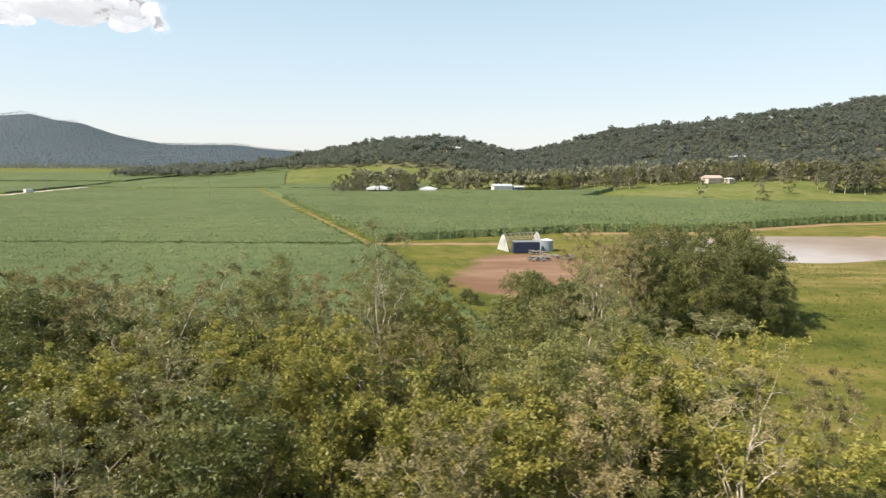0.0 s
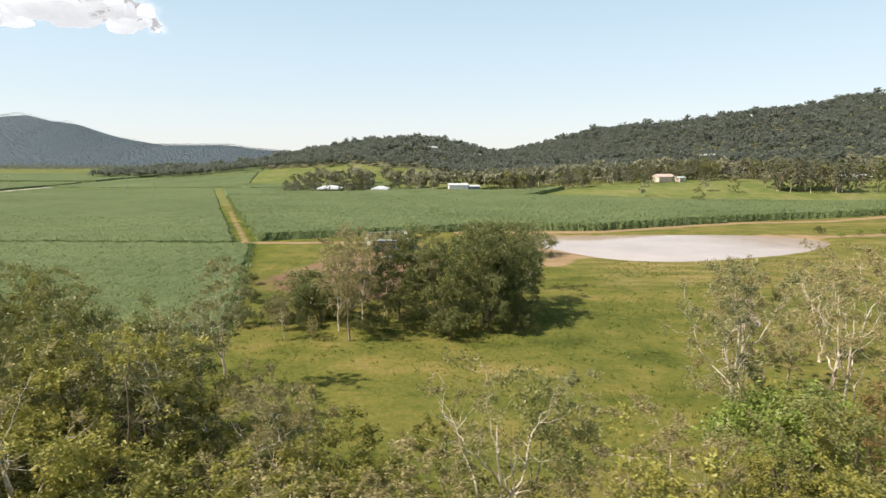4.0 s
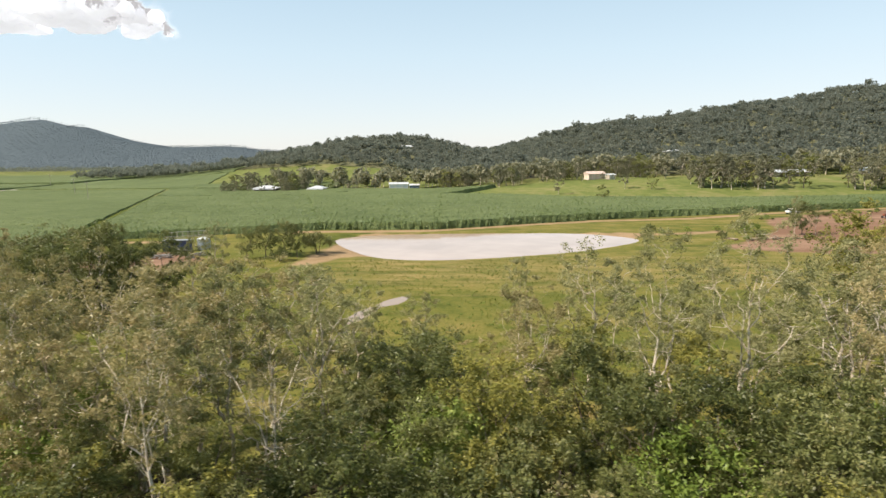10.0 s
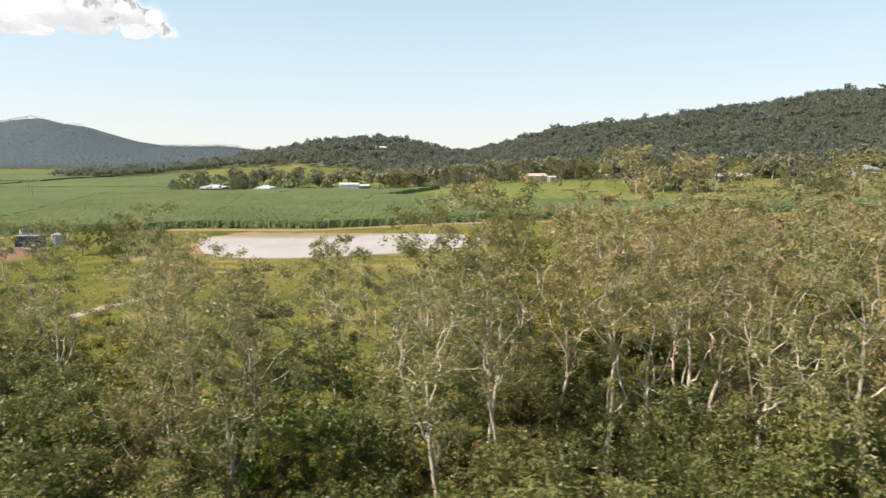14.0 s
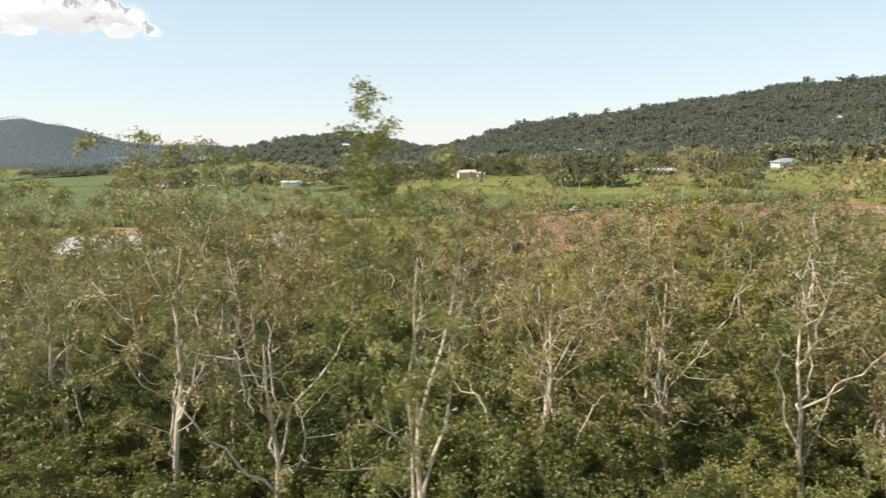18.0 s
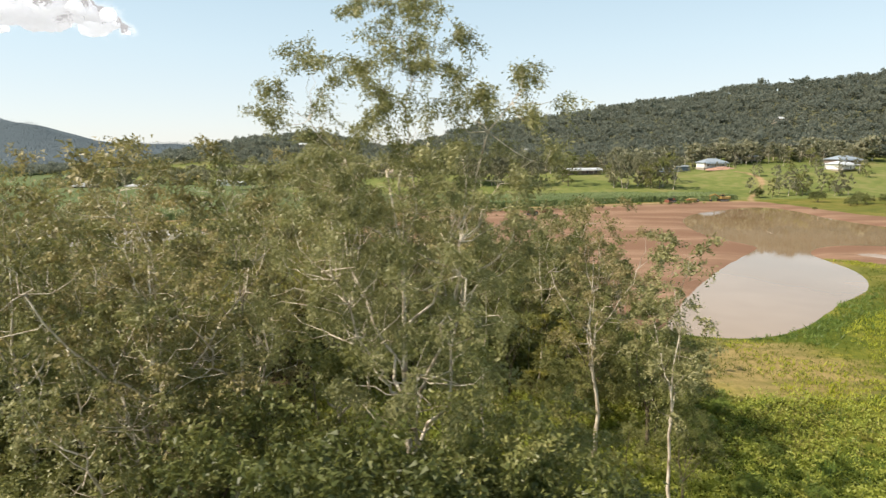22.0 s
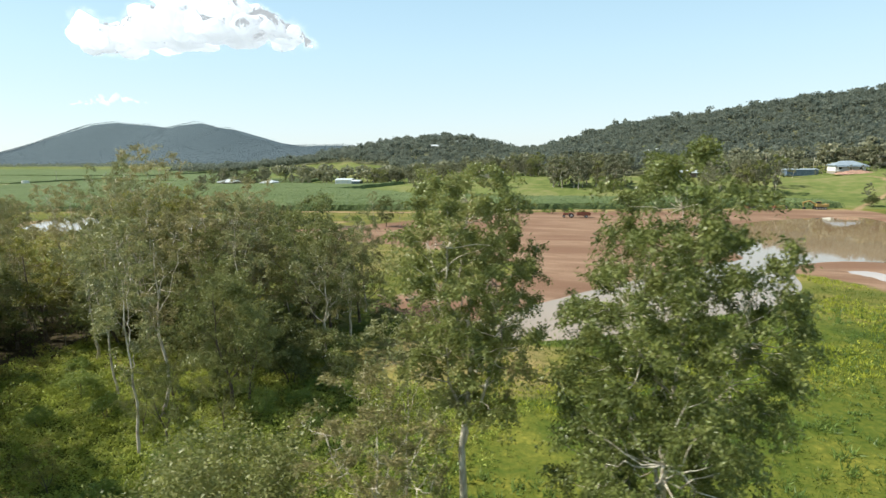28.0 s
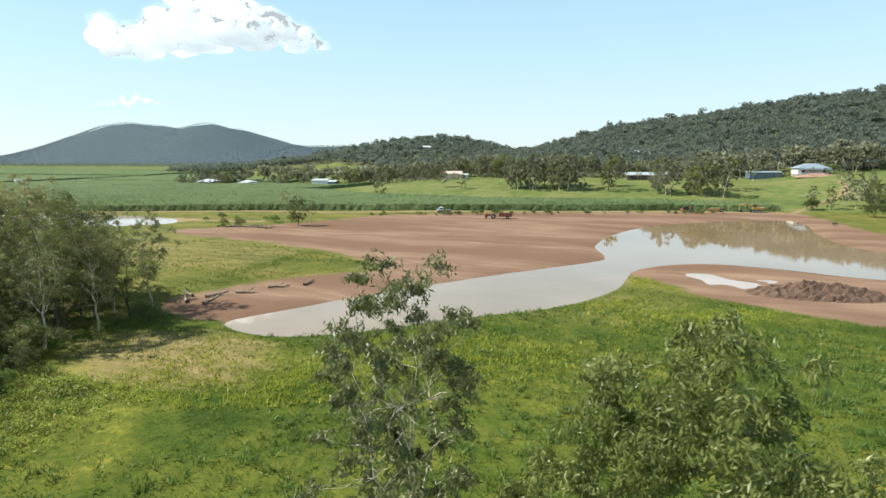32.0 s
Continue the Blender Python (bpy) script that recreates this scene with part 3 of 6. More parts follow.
def tree(name, label, category, seed, height, leaf, wood, fork=0.3, leaders=3, lean=32, kids=4, girth=0.2, per=30, spray=0.8, size=0.36,
         droop=0.5, group="", ratio=0.36, reach=1.0, wander=0.16, flat=0.75, bare=0.0, cut=slips, bough=(0.16, 0.32)):
    rng = np.random.RandomState(seed)
    trunk, limbs, tips = skeleton_of(rng, height, fork, leaders, lean, kids, girth, wander, reach, bough)
    if bare:
        tips = tips[rng.uniform(size=len(tips)) > bare]
    v, f, nr = leafage(rng, tips, per, spray, size, droop, ratio, flat, cut)
    k = height / max(v[:, 2].max(), 1)
    top = tagged(new(name), label, category, group)
    for nm, (vv, ff), mat in [("trunk", trunk, BARK[wood]), *(("limb", q, BARK[wood]) for q in limbs), ("crown", (v, f), LEAF[leaf])]:
        me_ = link_mesh(nm, vv * k, ff, mat, nm != "crown")
        if nm == "crown":
            soften(me_, nr)
        new(nm, me_).parent = top
    return top


def bush(name, label, category, seed, height, width, leaf, lumps=26, per=60, size=0.32, droop=0.25, group=""):
    """A full low crown on several short stems."""
    rng = np.random.RandomState(seed)
    a = rng.normal(size=(lumps, 3)); a = unit(a); a[:, 2] = np.abs(a[:, 2]) * 1.0 - 0.25
    c = a * np.array([width / 2, width / 2, height * 0.52]) * rng.uniform(0.45, 0.92, (lumps, 1)) + np.array([0, 0, height * 0.42])
    v, f, nr = leafage(rng, c, per, width * 0.2, size, droop, 0.5)
    v[:, 2] = np.maximum(v[:, 2], 0.05)
    top = tagged(new(name), label, category, group)
    for i in range(4):
        b = rng.uniform(0, 6.28)
        pts, _ = sway(rng, np.array([0.1 * np.cos(b), 0.1 * np.sin(b), -0.2]), np.array([0.4 * np.cos(b), 0.4 * np.sin(b), 1.0]), height * 0.75, 0.15, 0.0, 5)
        new("stem", link_mesh("stem", *tube(pts, np.linspace(0.09, 0.03, 6) * height / 6, 5), BARK["dark"], True)).parent = top
    new("crown", soften(link_mesh("crown", v * (height / v[:, 2].max()), f, LEAF[leaf]), nr)).parent = top
    return top


def dense_tree(name, label, category, seed, height, width, leaf, wood="dark", lumps=60, per=55, size=0.34, base=0.22, group="", cut=slips, clump=0.17, ratio=0.46, droop=0.3, fork=0.3, lean=38):
    """A broad-leaved tree with a closed crown of many clumps over a forked trunk."""
    rng = np.random.RandomState(seed)
    trunk, limbs, tips = skeleton_of(rng, height * 0.8, fork, 4, lean, 2, 0.16, 0.16)
    a = unit(rng.normal(size=(lumps, 3)))
    shell = rng.uniform(0.55, 1.0, (lumps, 1))
    hgt = height * (1 - base)
    taper = 1 - 0.35 * np.clip(a[:, 2:3], 0, 1)
    c = a * np.concatenate([taper * width / 2, taper * width / 2, np.full((lumps, 1), hgt / 2)], 1) * shell + np.array([0, 0, height * base + hgt / 2])
    c[:, :2] += rng.normal(size=(lumps, 2)) * 0.35
    v, f, nr = leafage(rng, c, per, width * clump, size, droop, ratio, 0.75, cut)
    k = height / v[:, 2].max()
    top = tagged(new(name), label, category, group)
    for nm, (vv, ff), mat in [("trunk", trunk, BARK[wood]), *(("limb", q, BARK[wood]) for q in limbs), ("crown", (v, f), LEAF[leaf])]:
        me_ = link_mesh(nm, vv * k, ff, mat, nm != "crown")
        if nm == "crown":
            soften(me_, nr)
        new(nm, me_).parent = top
    return top


def wavy(rng, a, b, bend, parts):
    """A crooked line from a to b."""
    t = np.linspace(0, 1, parts + 1)[:, None]
    length = np.linalg.norm(b - a)
    kink = np.cumsum(rng.normal(size=(parts + 1, 3)), 0)
    kink = kink - kink[0] - t * (kink[-1] - kink[0])
    return a + (b - a) * t + kink * bend * length * 0.16 + np.array([0, 0, -0.10 * length]) * np.sin(np.pi * t)


def gum(name, label, category, seed, height, width, leaf, wood, base, clumps, per, size, spray, girth, limbs=6, droop=0.7, group="", ratio=0.42, bare=0.0, cut=slips, bend=1.0):
    """A gum tree: crooked trunk, limbs that part into boughs, and a loose crown of leaf clumps at their ends."""
    rng = np.random.RandomState(seed)
    zc, hz = height * (1 + base) / 2 - spray * 0.4, height * (1 - base) / 2 - spray * 0.4
    phase, pts, gap = rng.uniform(0, 6.28, 3), [], spray * 1.3
    for n_try in range(clumps * 30):
        if len(pts) >= clumps:
            break
        a = unit(rng.normal(size=3))
        az = math.atan2(a[1], a[0])
        swell = 1 + 0.28 * math.sin(2 * az + phase[0]) + 0.2 * math.sin(3 * az + 4 * a[2] + phase[1])
        c = a * rng.uniform() ** 0.42 * np.array([width / 2 * swell, width / 2 * swell, hz]) + np.array([0, 0, zc])
        if all(np.sum((c - q) ** 2) > (gap * (1 - n_try / (clumps * 45))) ** 2 for q in pts):
            pts.append(c)
    pts = np.array(pts)
    pts[:, 2] = np.minimum(pts[:, 2] * (height - spray * 1.3) / np.sort(pts[:, 2])[-4], height - spray * 0.7)
    trunk = wavy(rng, np.array([0, 0, -0.3]), np.array([rng.normal() * 0.04 * width, rng.normal() * 0.04 * width, height * 0.76]), 0.075 * bend, 10)
    rad = girth * np.linspace(1, 0.04, 11) ** 0.75; rad[0] *= 1.4
    seeds = [pts[np.argmax(pts[:, 2])]]
    for _ in range(limbs - 1):
        d = np.min([np.sum((pts - q) ** 2, 1) for q in seeds], 0)
        seeds.append(pts[np.argmax(d)])
    owner = np.argmin([np.sum((pts - q) ** 2, 1) for q in seeds], 0)
    made = []
    for i in range(limbs):
        mine = pts[owner == i]
        if not len(mine):
            continue
        goal = mine.mean(0)
        z0 = np.clip(goal[2] - 0.8 * np.hypot(goal[0], goal[1]) - 0.14 * height, 0.22 * height, 0.68 * height)
        k0 = int(np.argmin(np.abs(trunk[:, 2] - z0)))
        line = wavy(rng, trunk[k0], goal, 0.22 * bend, 8)
        r0 = rad[k0] * 0.66
        pieces = [tube(line, np.linspace(r0, r0 * 0.4, 9), 6)]
        for q in mine:
            k1 = 3 + int(np.argmin(np.sum((line[3:] - (q - np.array([0, 0, spray]))) ** 2, 1)))
            pieces.append(tube(wavy(rng, line[k1], q, 0.45 * bend, 5), np.linspace(r0 * 0.36, r0 * 0.09, 6), 4))
        made.append(joined(pieces, True))
    tips = pts[rng.uniform(size=len(pts)) > bare] if bare else pts
    v, f, nr = leafage(rng, tips, per, spray, size, droop, ratio, 0.85, cut)
    top = tagged(new(name), label, category, group)
    for nm, (vv, ff), mat in [("trunk", tube(trunk, rad, 8), BARK[wood]), *(("limb", q, BARK[wood]) for q in made), ("crown", (v, f), LEAF[leaf])]:
        me_ = link_mesh(nm, vv, ff, mat, nm != "crown")
        if nm == "crown":
            soften(me_, nr)
        new(nm, me_).parent = top
    return top


BELT = "trees of the creek belt"
KIND = {}


def kind(key, ob, height):
    KIND.setdefault(key, []).append([ob, height, False])


for i in range(4):
    kind("gum", gum("gum_tree", "pale-barked gum tree with open olive-green crown", "tree", 11 + i, 16, 6.8, "gum", "gum", 0.30, 50, 230, 0.2, 0.85, 0.2, 6, 0.6, BELT), 16)
for i in range(4):
    kind("brown", gum("paperbark_tree", "thin-leaved tree with brownish olive foliage and bare boughs", "tree", 31 + i, 13, 6.2, "brown", "gum" if i % 2 else "brown", 0.2, 60, 240, 0.17, 0.75, 0.15, 6, 0.4, BELT, 0.4, 0.04), 13)
for i in range(3):
    kind("dense", dense_tree("broadleaf_tree", "dense dark-green broad-leaved tree in the creek belt", "tree", 51 + i, 11, 7.5, "dense", "dark", 90, 180, 0.21, 0.12, BELT, slips, 0.13), 11)
for i in range(3):
    kind("yellow", tree("wattle_tree", "yellow-green wattle with a rounded leafy top", "tree", 71 + i, 11, "yellow", "dark", 0.2, 4, 30, 5, 0.15, 140, 0.75, 0.20, 0.1, BELT, 0.46, 1.0, 0.22, 0.85), 11)
for i in range(2):
    kind("bright", bush("vine_bush", "bright green vine-covered shrub under the trees", "shrub", 81 + i, 5.5, 6.0, "bright", 40, 230, 0.18, group=BELT), 5.5)
for i in range(2):
    kind("under", bush("understorey_shrub", "dark leafy shrub under the creek trees", "shrub", 91 + i, 4.5, 5.5, "dense", 36, 180, 0.20, group=BELT), 4.5)
for i in range(2):
    kind("bare", gum("dead_tree", "nearly leafless tree with bleached white branches", "tree", 101 + i, 13, 6.4, "brown", "gum", 0.38, 44, 90, 0.17, 0.6, 0.17, 6, 0.4, BELT, 0.36, 0.45, bend=1.0), 13)
for i in range(2):
    kind("sapling", gum("young_gum", "slender young gum with pale stems and light crown", "tree", 111 + i, 12, 3.6, "gum", "gum", 0.28, 34, 170, 0.17, 0.6, 0.09, 5, 0.5, BELT, 0.38, bend=0.7), 12)
for i in range(4):
    kind("tall", gum("gum_tree", "tall airy gum with crooked white limbs and olive foliage", "tree", 121 + i, 19, 6.8, "gum" if i % 2 else "brown", "gum", 0.34, 56, 210, 0.17, 0.85, 0.19, 7, 0.7, BELT, 0.42, 0.08), 19)
for i in range(3):
    kind("olive", dense_tree("bushy_tree", "bushy olive-green tree with a rounded lumpy crown", "tree", 131 + i, 12, 7.4, "olive", "dark", 70, 190, 0.19, 0.2, BELT, slips, 0.13, 0.42, 0.5), 12)
kind("rust", dense_tree("bushy_tree", "bushy tree with rusty brown foliage", "tree", 141, 9, 5.5, "rust", "dark", 50, 170, 0.18, 0.3, BELT, slips, 0.13, 0.42, 0.5), 9)
PLANTED = []
prng = random.Random(5)


def plant(key, x, y, height, pick=None, turn=None, wide=1.0):
    """One tree of a kind, with its height, on the ground at (x, y)."""
    key = "tall" if key == "gum" and height > 16 else key
    made = KIND[key][(pick if pick is not None else prng.randrange(99)) % len(KIND[key])]
    k = height / made[1]
    mt = pose(x, y, land_at(x, y) - 0.05, 0, 0, turn if turn is not None else prng.uniform(0, 360)) @ Matrix.Diagonal((k * wide, k * wide, k, 1))
    PLANTED.append((x, y))
    if not made[2]:
        made[0].matrix_world = mt
        made[2] = True
        return made[0]
    ob = copy_thing(made[0], Matrix())
    ob.matrix_basis = mt
    return ob


# trees that stand out, stretch by stretch: kind, x, y, height
for row in (("gum", -13.2, 44, 16.8), ("bare", 5, 24, 13.2), ("brown", -1, 24.6, 12.5), ("yellow", -15, 33.7, 11.8), ("gum", -38, 46, 13.4),
            ("brown", 10.9, 70, 12.4), ("yellow", 7.6, 27.6, 13.2), ("yellow", 18.2, 21.5, 10.8), ("bare", 26.8, 23.5, 13.4), ("brown", 14, 32, 9.5),
            ("gum", 5.8, 43, 11.2), ("brown", 13.5, 73, 12.2), ("brown", 10.6, 80, 12.5), ("brown", 15.9, 77.4, 11.5), ("dense", 18, 75, 11.5),
            ("dense", 23, 71, 12.0), ("dense", 29, 72.5, 12.6), ("dense", 33.5, 75, 11.0), ("dense", 27, 80, 12.6), ("dense", 34, 83, 11.5),
            ("gum", 37.8, 93, 11.6)):
    plant(*row)
for row in (("gum", 37, 86, 10.5), ("brown", 21, 83, 11.5), ("under", 15, 69, 3.5), ("under", 25, 67, 4.0), ("under", 33, 70, 3.6), ("gum", 54.5, 28.6, 18.0),
            ("bare", 44, 16.6, 15.2), ("yellow", 31.7, 16.3, 13.2), ("sapling", 31.8, 30.5, 10.0), ("gum", 4.7, 50, 12.8), ("gum", 54.3, 32, 14.6),
            ("gum", 91, 51, 14.8), ("gum", 92.5, 36.5, 17.4), ("gum", 70.8, 37, 15.0), ("gum", 66.5, 24.5, 16.2), ("bare", 71.6, 28, 13.8),
            ("dense", 78.2, 36, 10.6), ("yellow", 83, 30.5, 12.6), ("brown", 49.3, 27, 11.0), ("yellow", 59, 24, 10.4), ("bright", 92.8, 28.4, 8.4)):
    plant(*row)
for row in (("gum", 108.4, 25.7, 15.0), ("brown", 85.3, 39.5, 13.2), ("gum", 117.5, 27.4, 19.6), ("gum", 128.6, 34, 18.2),
            ("brown", 106, 25.4, 12.6), ("tall", 135.7, 27.6, 21.0), ("bare", 150.2, 21.5, 18.4), ("tall", 145.0, 24.7, 23.2), ("tall", 144.6, 29.7, 22.2),
            ("tall", 168.0, 26.6, 20.4), ("tall", 174.3, 25.6, 21.4), ("tall", 185.0, 25.4, 21.2), ("gum", 104.3, 31.7, 17.3), ("gum", 120.8, 35.5, 19.6),
            ("gum", 143.2, 31, 18.0), ("bare", 162.5, 25.2, 18.0), ("brown", 137.2, 37.5, 15.0), ("sapling", 178.5, 24, 18.5),
            ("gum", 180.5, 38, 19.0), ("gum", 181.4, 21.7, 15.8), ("dense", 191.5, 15.6, 13.5), ("brown", 179, 29, 17.0)):
    plant(*row)
for row in (("dense", 194.5, 16.5, 12.5), ("gum", 203, 38, 18.4), ("sapling", 196, 40, 16.2), ("gum", 181.8, 53, 20.4), ("gum", 186.3, 46, 14.0),
            ("olive", 207.5, 41, 13.0), ("dense", 233.5, 21.5, 8.6), ("dense", 227.5, 21, 6.5), ("dense", 242, 21.5, 6.5), ("brown", 229, 24.5, 12.0), ("olive", 208.3, 42, 9.5), ("yellow", 205.3, 27.0, 3.6), ("sapling", 206.5, 32.5, 16.8), ("olive", 204.5, 43, 9.0), ("bright", 199.4, 36, 2.4), ("bright", 194, 38, 3.0),
            ("gum", 165.4, 71, 21.5), ("gum", 201.5, 67.5, 11.6), ("gum", 191, 65, 18.4), ("sapling", 198.4, 70, 13.2), ("sapling", 194, 68, 14.5),
            ("sapling", 229.4, 27, 13.6), ("dense", 204, 46, 10.5), ("bright", 210.5, 41, 2.4), ("under", 205.5, 52, 5.2), ("under", 209, 47, 3.8)):
    plant(*row)
for row in (("dense", 164.5, 158, 9.2), ("sapling", 161.5, 156, 10.5), ("sapling", 168.5, 159, 8.0), ("sapling", 200, 55, 10.5), ("olive", 198, 50, 11.0), ("bright", 196, 33, 2.0),
            ("bright", 211, 31, 2.6), ("under", 150, 150, 2.6), ("under", 142, 152, 2.2), ("bright", 146, 147, 1.6), ("under", 128, 166, 2.4)):
    plant(*row)

for row in (("tall", 162.9, 28.1, 20.2), ("tall", 178.3, 27.2, 22.1), ("tall", 187.7, 31.0, 22.2), ("tall", 120.2, 33.1, 20.4), ("tall", 126.8, 33.9, 21.9), ("tall", 132.9, 39.5, 21.4), ("tall", 134.0, 31.2, 19.8), ("tall", 143.2, 43.4, 21.4), ("tall", 98.7, 37.2, 18.4),
            ("gum", 44, 38, 15.0), ("brown", 47, 43, 14.0), ("gum", 50, 36, 16.4), ("brown", 13, 66, 12.8), ("dense", 20, 79, 13.0), ("dense", 30, 77, 13.4)):
    plant(*row)

# the nearest trees carry finer leaves
NEAR = "gums at the edge of the dam meadow"
fine_gum = gum("gum_tree", "tall gum with drooping green foliage and a smooth pale trunk", "tree", 203, 20.6, 7.2, "green", "gum", 0.44, 140, 460, 0.15, 0.78, 0.27, 7, 0.9, NEAR, 0.42, cut=blades)
fine_gum.matrix_world = pose(232.2, 27.4, -0.05, 0, 0, 40)
other = gum("gum_tree", "broad gum with dense drooping foliage beside the meadow", "tree", 207, 21.2, 8.4, "green", "gum", 0.16, 280, 460, 0.15, 0.85, 0.24, 9, 0.9, NEAR, 0.42, cut=blades)
other.matrix_world = pose(240.2, 25.2, -0.05, 0, 0, 150)
great = gum("gum_tree", "towering gum with a broad open crown over the creek", "tree", 223, 26.6, 8.6, "gum", "gum", 0.42, 175, 520, 0.145, 0.85, 0.24, 9, 0.9, NEAR, 0.32)
lone = dense_tree("gum_tree", "tall slender gum with a narrow leafy top above the belt", "tree", 227, 23.9, 4.4, "olive", "gum", 74, 170, 0.15, 0.5, NEAR, slips, 0.15, 0.38, 0.8, 0.55, 10)
for row in (("olive", 195.8, 19.5, 14.5), ("dense", 198.2, 17.6, 12.0), ("olive", 193.4, 25.0, 15.0), ("olive", 190.3, 24.0, 15.5), ("dense", 201.0, 16.5, 9.5), ("dense", 188.0, 20.0, 13.0), ("dense", 97, 24, 10.5), ("dense", 100.5, 27, 11.5), ("dense", 94.5, 31, 11.0), ("dense", 103.5, 23.5, 11.0), ("dense", 90.5, 31.5, 10.0), ("dense", 84, 26.5, 9.5), ("olive", 88, 24, 9.0), ("dense", 79, 24, 9.0), ("dense", 130, 23, 10.5), ("dense", 134, 26, 11.5), ("dense", 138.5, 22, 10.5), ("dense", 126.5, 27, 10.5), ("dense", 184, 22, 12.0),
            ("gum", 183.0, 22.5, 22.0, None, None, 1.2), ("olive", 199.5, 23.0, 12.0), ("dense", 160, 22, 11.0), ("dense", 164, 24, 11.5), ("dense", 167.5, 20.5, 10.0), ("olive", 161.5, 27.0, 12.0), ("dense", 155.5, 26.0, 10.5),
            ("yellow", -12, 24, 11.5), ("yellow", -9, 27, 12.5), ("yellow", -14.5, 29, 12.5), ("yellow", -5, 23, 11.0), ("dense", 19, 71, 6.5), ("dense", 24, 69, 7.0), ("dense", 29.5, 69.5, 7.5),
            ("dense", 34, 72, 6.5), ("dense", 21, 75, 8.0), ("dense", 31, 75, 8.5), ("under", -2, 72, 3.0), ("under", -5, 84, 2.6), ("under", 2, 74, 3.6), ("under", -9, 96, 2.2), ("under", 6, 71, 3.4), ("dense", 34, 124, 8.0), ("dense", 37.5, 126.5, 8.5), ("dense", 41, 124, 7.5), ("under", 44.5, 128, 5.5), ("dense", 31, 121, 7.0), ("under", 39, 119, 3.5),
            ("olive", 207.8, 34.0, 6.5), ("olive", 204.6, 34.8, 5.5), ("olive", 201.8, 40.5, 7.0), ("olive", 209.2, 38.0, 6.0)):
    plant(*row)
lone.matrix_world = pose(157.0, 15.3, -0.05, 0, 0, 30)
great.matrix_world = pose(193.0, 20.6, -0.05, 0, 0, 80)
slim = gum("gum_tree", "slender gum with several pale stems and sparse grey-green leaves", "tree", 211, 17.7, 5.2, "glossy", "gum", 0.42, 120, 230, 0.16, 0.5, 0.14, 6, 0.9, NEAR, 0.28, cut=blades)
slim.matrix_world = pose(263.4, 28.2, -0.05, 0, 0, 20)
wide_tree = dense_tree("broadleaf_tree", "wide-crowned tree with long drooping grey-green leaves", "tree", 215, 17.7, 6.6, "green", "gum", 230, 190, 0.16, 0.55, NEAR, blades, 0.085, 0.28, 0.9)
wide_tree.matrix_world = pose(270.4, 25.4, -0.05, 0, 0, 75)
round_bush = bush("round_shrub", "round leafy green shrub in the rank grass", "shrub", 219, 10.3, 8.5, "olive", 80, 330, 0.17, 0.3)
round_bush.matrix_world = pose(222.6, 22.4, -0.05, 0, 0, 0)
PLANTED += [(193, 20.6), (157, 15.3), (232, 27), (239.6, 25), (263, 28), (270, 25), (222, 22)]


def fill(count, box, keys, low, high, gap, keep=None):
    """Scatter trees in a box of the plan, each clear of the others."""
    made = 0
    for _ in range(count * 14):
        if made >= count:
            break
        x, y = prng.uniform(box[0], box[1]), prng.uniform(box[2], box[3])
        if keep and not keep(x, y):
            continue
        if any((x - a) ** 2 + (y - b) ** 2 < gap * gap for a, b in PLANTED):
            continue
        plant(prng.choice(keys), x, y, prng.uniform(low, high), wide=prng.uniform(1.0, 1.3))
        made += 1


fill(12, (150, 167, 19, 34), ["olive", "dense", "dense"], 9.5, 13.0, 3.6)
fill(13, (167, 181, 19, 34), ["olive", "olive", "dense", "olive"], 9.5, 13.5, 3.6, lambda x, y: not (x > 186 and y < 24))
fill(24, (96, 150, 20, 34), ["dense", "dense", "olive", "dense"], 8.0, 12.0, 3.8)
for row in (("rust", 163.2, 33.5, 9.5), ("rust", 166.4, 31.0, 8.0), ("rust", 121.5, 30.0, 8.0), ("rust", 49.5, 31.5, 9.0)):
    plant(*row)
fill(110, (-78, 8, 13, 60), ["yellow", "gum", "olive", "dense", "yellow", "brown", "olive"], 9.0, 13.0, 3.4, lambda x, y: not (x > -6 and y > 44) and y < 58 + x * 0.12)
fill(60, (-70, 10, 14, 50), ["under", "olive", "dense", "yellow"], 5.0, 8.5, 2.8, lambda x, y: not (x > 0 and y > 38))
fill(20, (8, 46, 12, 27), ["brown", "yellow", "brown", "gum"], 7.5, 11.0, 3.4)
fill(14, (16, 46, 15, 28), ["yellow", "brown", "olive", "brown"], 8.5, 12.0, 3.0)
fill(12, (2, 16, 66, 84), ["under", "brown", "under"], 3.0, 6.5, 2.8)
fill(16, (45, 66, 22, 44), ["brown", "gum", "brown", "bare", "brown"], 12.0, 16.0, 4.4)
fill(14, (66, 100, 18, 44), ["brown", "yellow", "bare", "brown", "gum", "dense"], 8.0, 11.5, 4.6)
fill(12, (100, 118, 20, 44), ["brown", "gum", "bare", "gum"], 11.0, 15.5, 4.6)
fill(60, (46, 120, 16, 38), ["dense", "bright", "dense", "yellow", "olive", "dense"], 7.0, 10.5, 3.3, lambda x, y: not (86 < x < 104 and y < 28))
fill(12, (50, 118, 42, 60), ["brown", "gum", "sapling"], 8.5, 12.0, 5.5)
fill(9, (116, 176, 33, 48), ["tall", "tall", "gum", "brown"], 17.5, 20.5, 4.6)
fill(14, (170, 183, 20, 33), ["dense", "olive", "dense"], 5.0, 8.5, 2.8)
fill(10, (180, 208, 38, 45), ["bright", "yellow"], 0.8, 1.8, 2.6)
fill(6, (182, 190, 20, 28), ["dense", "under", "olive"], 3.0, 5.0, 2.6)
fill(5, (124, 180, 22, 29), ["bare", "brown", "gum", "brown"], 13.0, 16.0, 4.4)
